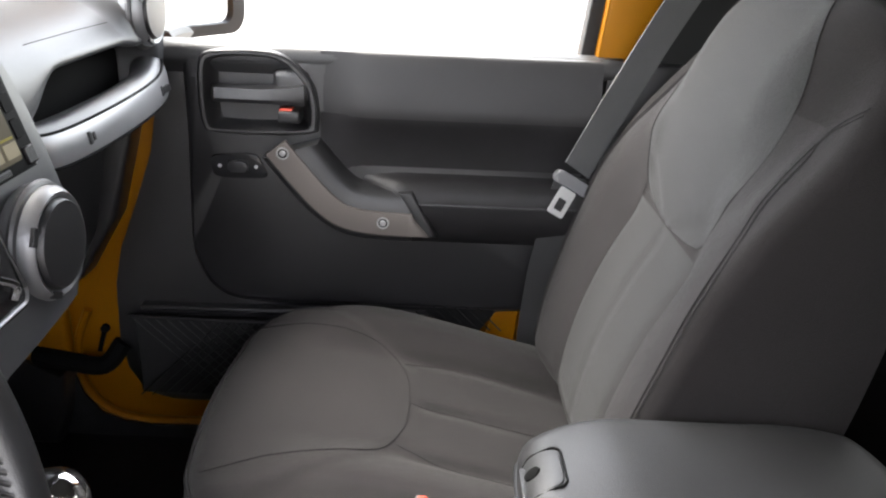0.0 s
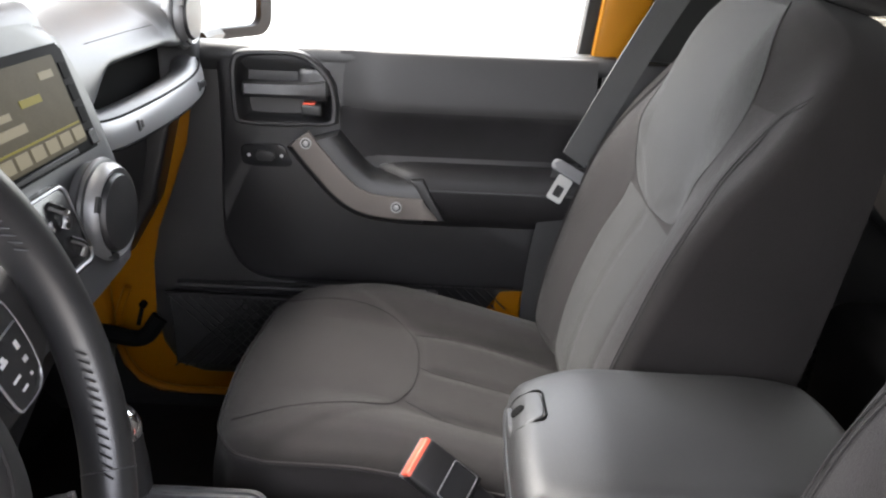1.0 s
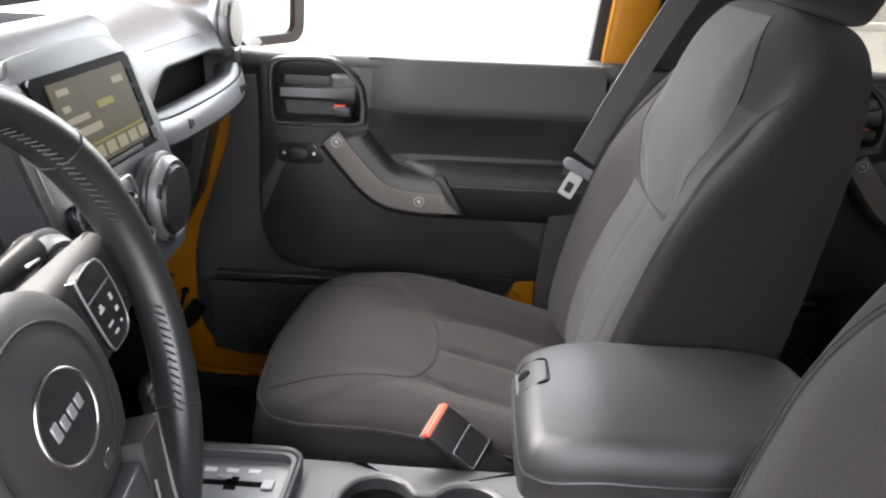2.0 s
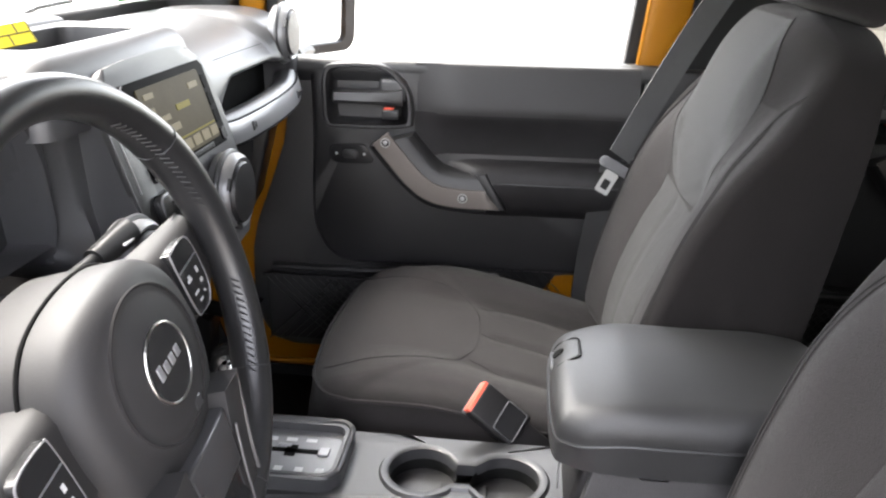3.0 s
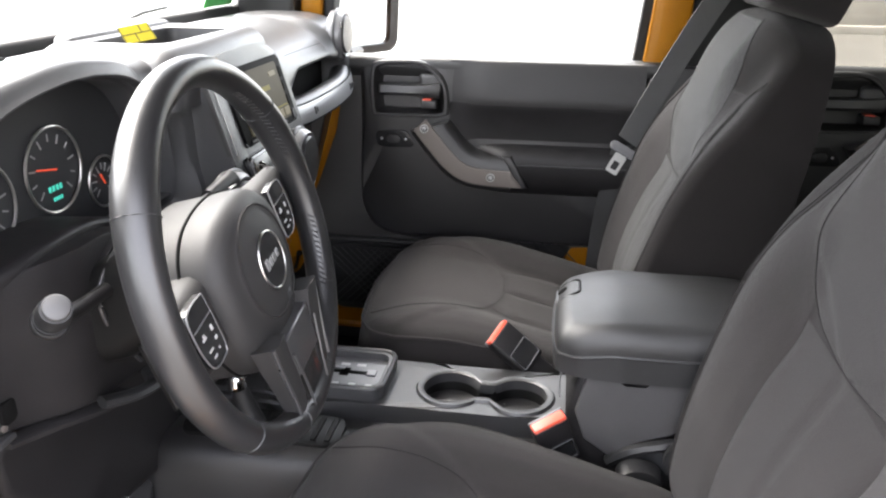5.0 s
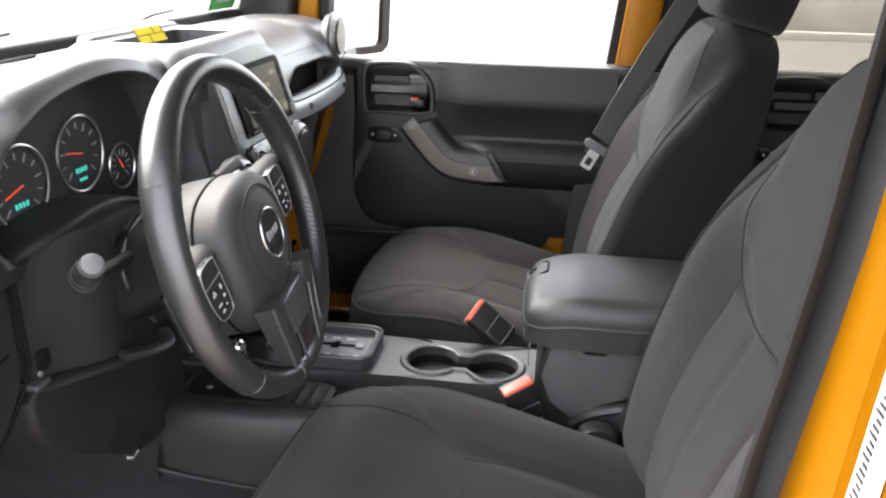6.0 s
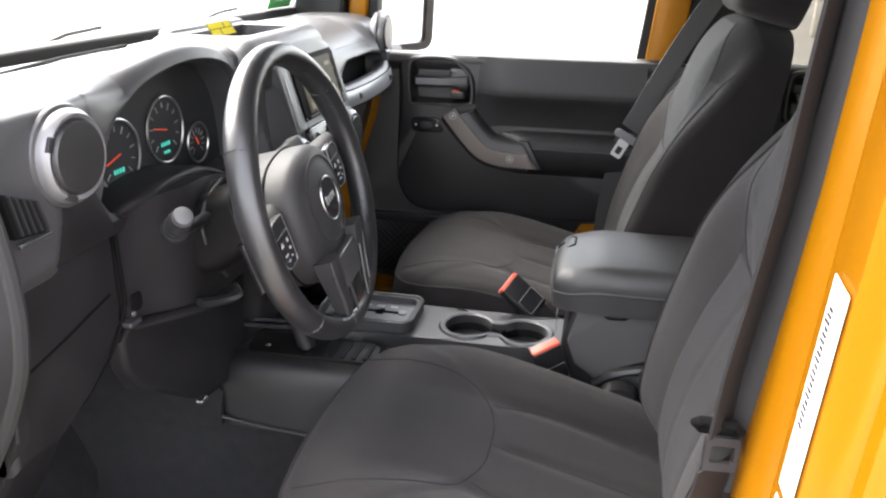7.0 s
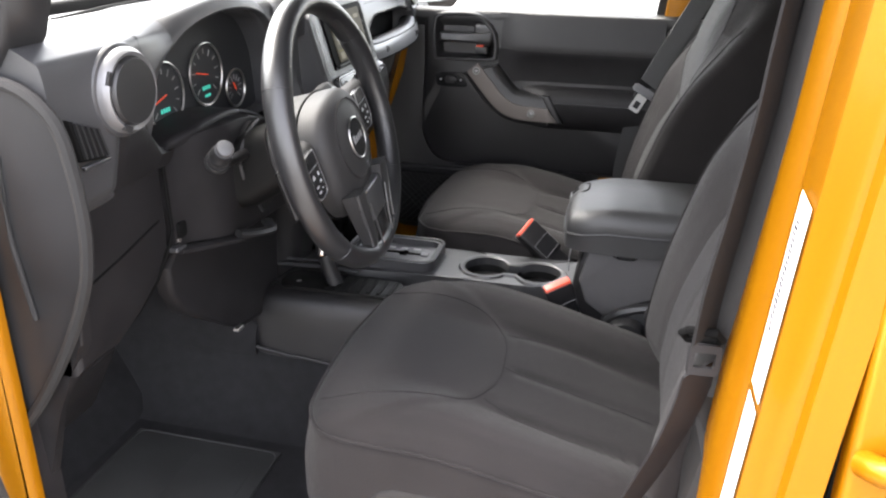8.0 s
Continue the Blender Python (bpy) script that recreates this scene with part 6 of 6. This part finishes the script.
sh = thing("gear_lever", (-0.295, 0.515, 0.83), "chrome topped automatic gear lever", "gear lever")
part("shaft", tube([(-0.286, 0.500, 0.82), (-0.290, 0.506, 0.88), (-0.293, 0.510, 0.91)], 0.009, seg=12), DARK, sh)
part("knob", loft([[(-0.306 + r * math.cos(a) * 1.15 + dx, 0.510 + r * math.sin(a), z) for a in np.linspace(0, 2 * math.pi, 33)[:-1]] for z, r, dx in ((0.868, 0.014, 0.012), (0.878, 0.021, 0.010), (0.905, 0.0245, 0.005), (0.930, 0.0258, 0.001), (0.942, 0.0262, 0.0))]), DARK, sh, "black leather knob", 60)
part("knob_cap", loft([[(-0.306 + r * math.cos(a) * 1.15, 0.510 + r * math.sin(a), z) for a in np.linspace(0, 2 * math.pi, 33)[:-1]] for z, r in ((0.9425, 0.0270), (0.953, 0.0262), (0.965, 0.0215), (0.971, 0.012), (0.9725, 0.002))]), CHROME, sh, "polished chrome cap", 60)
tl = thing("transfer_lever", (-0.34, 0.355, 0.82), "black transfer lever with a chrome button", "gear lever")
part("shaft", tube(spline([(-0.325, 0.358, 0.81), (-0.338, 0.355, 0.85), (-0.345, 0.352, 0.88)], 5), lambda f: 0.016 - 0.004 * f, seg=12), DARK, tl)
part("button", loft([[(-0.347 + r * math.cos(a), 0.350 + r * math.sin(a), z) for a in np.linspace(0, 2 * math.pi, 25)[:-1]] for z, r in ((0.882, 0.013), (0.898, 0.013), (0.906, 0.009), (0.907, 0.002))]), CHROME, tl, "chrome button", 60)


# ---- belts and buckles ----
def buckle(p0, p1, side, label):
    b = thing("belt_buckle", tuple(p1), label, "belt buckle", group="belt buckles")
    a, d = Vector(p0), Vector(p1)
    ax = (a - d).normalized()
    s = Vector(side).normalized()
    s = (s - ax * s.dot(ax)).normalized()
    n = ax.cross(s)
    m = Matrix.Translation(a) @ Matrix((s, n, ax)).transposed().to_4x4()
    part("body", moved(box(-0.025, 0.025, -0.011, 0.011, -0.080, -0.003, 0.004), m), LOWER, b, "black buckle body")
    part("button", moved(box(-0.0235, 0.0235, -0.0095, 0.006, -0.010, 0.001, 0.002), m), RED, b, "red release button")
    part("button_edge", moved(box(-0.0245, 0.0245, 0.006, 0.0105, -0.010, 0.0005, 0.001, 1), m), BELTG, b, "pale edge by the button")
    part("window", moved(box(-0.021, 0.021, -0.0125, -0.0105, -0.072, -0.040, 0.001, 1), m), GLOSSB, b, "gloss black inset")
    part("inset_edge", moved(tube([(x, -0.0125, z) for x, z in rrect(-0.0215, 0.0215, -0.0725, -0.0395, 0.003)], 0.0007, closed=True, seg=5), m), BELTG, b)
    part("stem", moved(box(-0.018, 0.018, -0.008, 0.008, -0.155, -0.07, 0.004), m), LOWER, b)


buckle((-0.010, 0.576, 0.882), (0.085, 0.572, 0.803), (0.55, 0.75, 0.40), "black belt buckle with a red button by the cushion")
buckle((0.080, 0.352, 0.875), (0.106, 0.378, 0.790), (0.80, 0.35, 0.45), "black belt buckle with a red button beside the console")

sb = thing("seat_belt", (0.17, 1.06, 0.75), "grey passenger seat belt hanging from the post", "seat belt")
part("webbing", ribbon(spline([(0.43, 1.10, 1.50), (0.324, 1.085, 1.318), (0.262, 1.075, 1.20), (0.206, 1.066, 1.085)], 6), 0.046, (0.80, 0.18, -0.56)), BELT, sb, "grey webbing")
# same webbing as the upper run; its black colour stands in for shade
part("lower_webbing", ribbon(spline([(0.200, 1.068, 1.075), (0.185, 1.07, 1.0), (0.170, 1.072, 0.90), (0.162, 1.070, 0.76)], 6), 0.046, (0.95, -0.12, -0.18)), DARK, sb, "lower webbing with shade in its colour")
pm = Matrix.Translation((0.200, 1.056, 1.068)) @ Euler((radians(-12), radians(30), radians(5))).to_matrix().to_4x4()
part("plate_cover", moved(plate(rrect(-0.031, 0.031, -0.009, 0.009, 0.008), 0.006, -0.008, "y", 0.004), pm), BELTG, sb, "grey plastic tongue cover")
part("tongue", moved(plate(rrect(-0.013, 0.013, -0.052, -0.010, 0.004), 0.001, -0.0015, "y", hole=rrect(-0.007, 0.007, -0.044, -0.026, 0.002)), pm), TONGUE, sb, "bright steel tongue")
part("floor_bracket", box(0.15, 0.185, 1.062, 1.075, 0.745, 0.775, 0.003), STEEL, sb)

db = thing("seat_belt", (0.27, -0.14, 0.80), "grey driver seat belt by the door post", "seat belt")
# same webbing as the passenger's, with the shade by the post in its colour
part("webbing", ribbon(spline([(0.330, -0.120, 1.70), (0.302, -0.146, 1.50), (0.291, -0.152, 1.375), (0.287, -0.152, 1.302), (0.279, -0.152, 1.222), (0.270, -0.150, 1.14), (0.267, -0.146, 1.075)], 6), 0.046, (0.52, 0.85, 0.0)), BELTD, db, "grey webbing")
part("loop", tube([(0.247, -0.132, 1.070), (0.251, -0.142, 1.079), (0.278, -0.150, 1.083), (0.284, -0.146, 1.074), (0.281, -0.136, 1.066), (0.253, -0.128, 1.062)], 0.0044, closed=True, seg=10), HOLE, db, "black belt loop")
part("tongue", moved(plate(rrect(-0.0155, 0.0155, -0.032, 0.0, 0.004), 0.002, -0.004, "y", hole=rrect(-0.0105, 0.0105, -0.024, -0.008, 0.002)), Matrix.Translation((0.270, -0.147, 1.068)) @ Euler((radians(-8), radians(4), radians(10))).to_matrix().to_4x4()), LOWER, db, "dark grey tongue")
# lower run in trim black, so shade is painted on the webbing
part("lower_webbing", ribbon(spline([(0.270, -0.142, 1.040), (0.264, -0.143, 1.0), (0.253, -0.143, 0.955), (0.238, -0.143, 0.91), (0.222, -0.141, 0.865), (0.19, -0.137, 0.79), (0.18, -0.135, 0.74)], 6), 0.046, (0.78, 0.50, 0.38)), LOWER, db, "lower webbing with shade in its colour")

# ---- labels on the driver's door post ----
def post_label(z0, z1, marks):
    s = thing("post_label", (0.311 + lean(z0), -0.22, z0), "white printed label on the amber door post", "label", group="post labels")
    rg = []
    for z in np.linspace(z0, z1, 7):
        x = 0.3095 + lean(z) - 0.0012
        rg.append([(x - 0.0003, -0.203, z + 0.006), (x + 0.0026, -0.232, z), (x + 0.0030, -0.232, z), (x + 0.0002, -0.203, z + 0.006)])
    part("paper", loft(rg), WHITE, s)
    ink = []
    for k in range(marks):
        z = z1 - 0.02 - k * 0.0052
        x = 0.3095 + lean(z) - 0.0017
        ink.append(box(x, x + 0.0008, -0.216, -0.209 + 0.002 * (k % 3), z, z + 0.0026))
    if ink:
        part("print", join(*ink), GREYP, s, "grey printed bars")


post_label(1.062, 1.246, 20)
post_label(0.90, 1.052, 0)
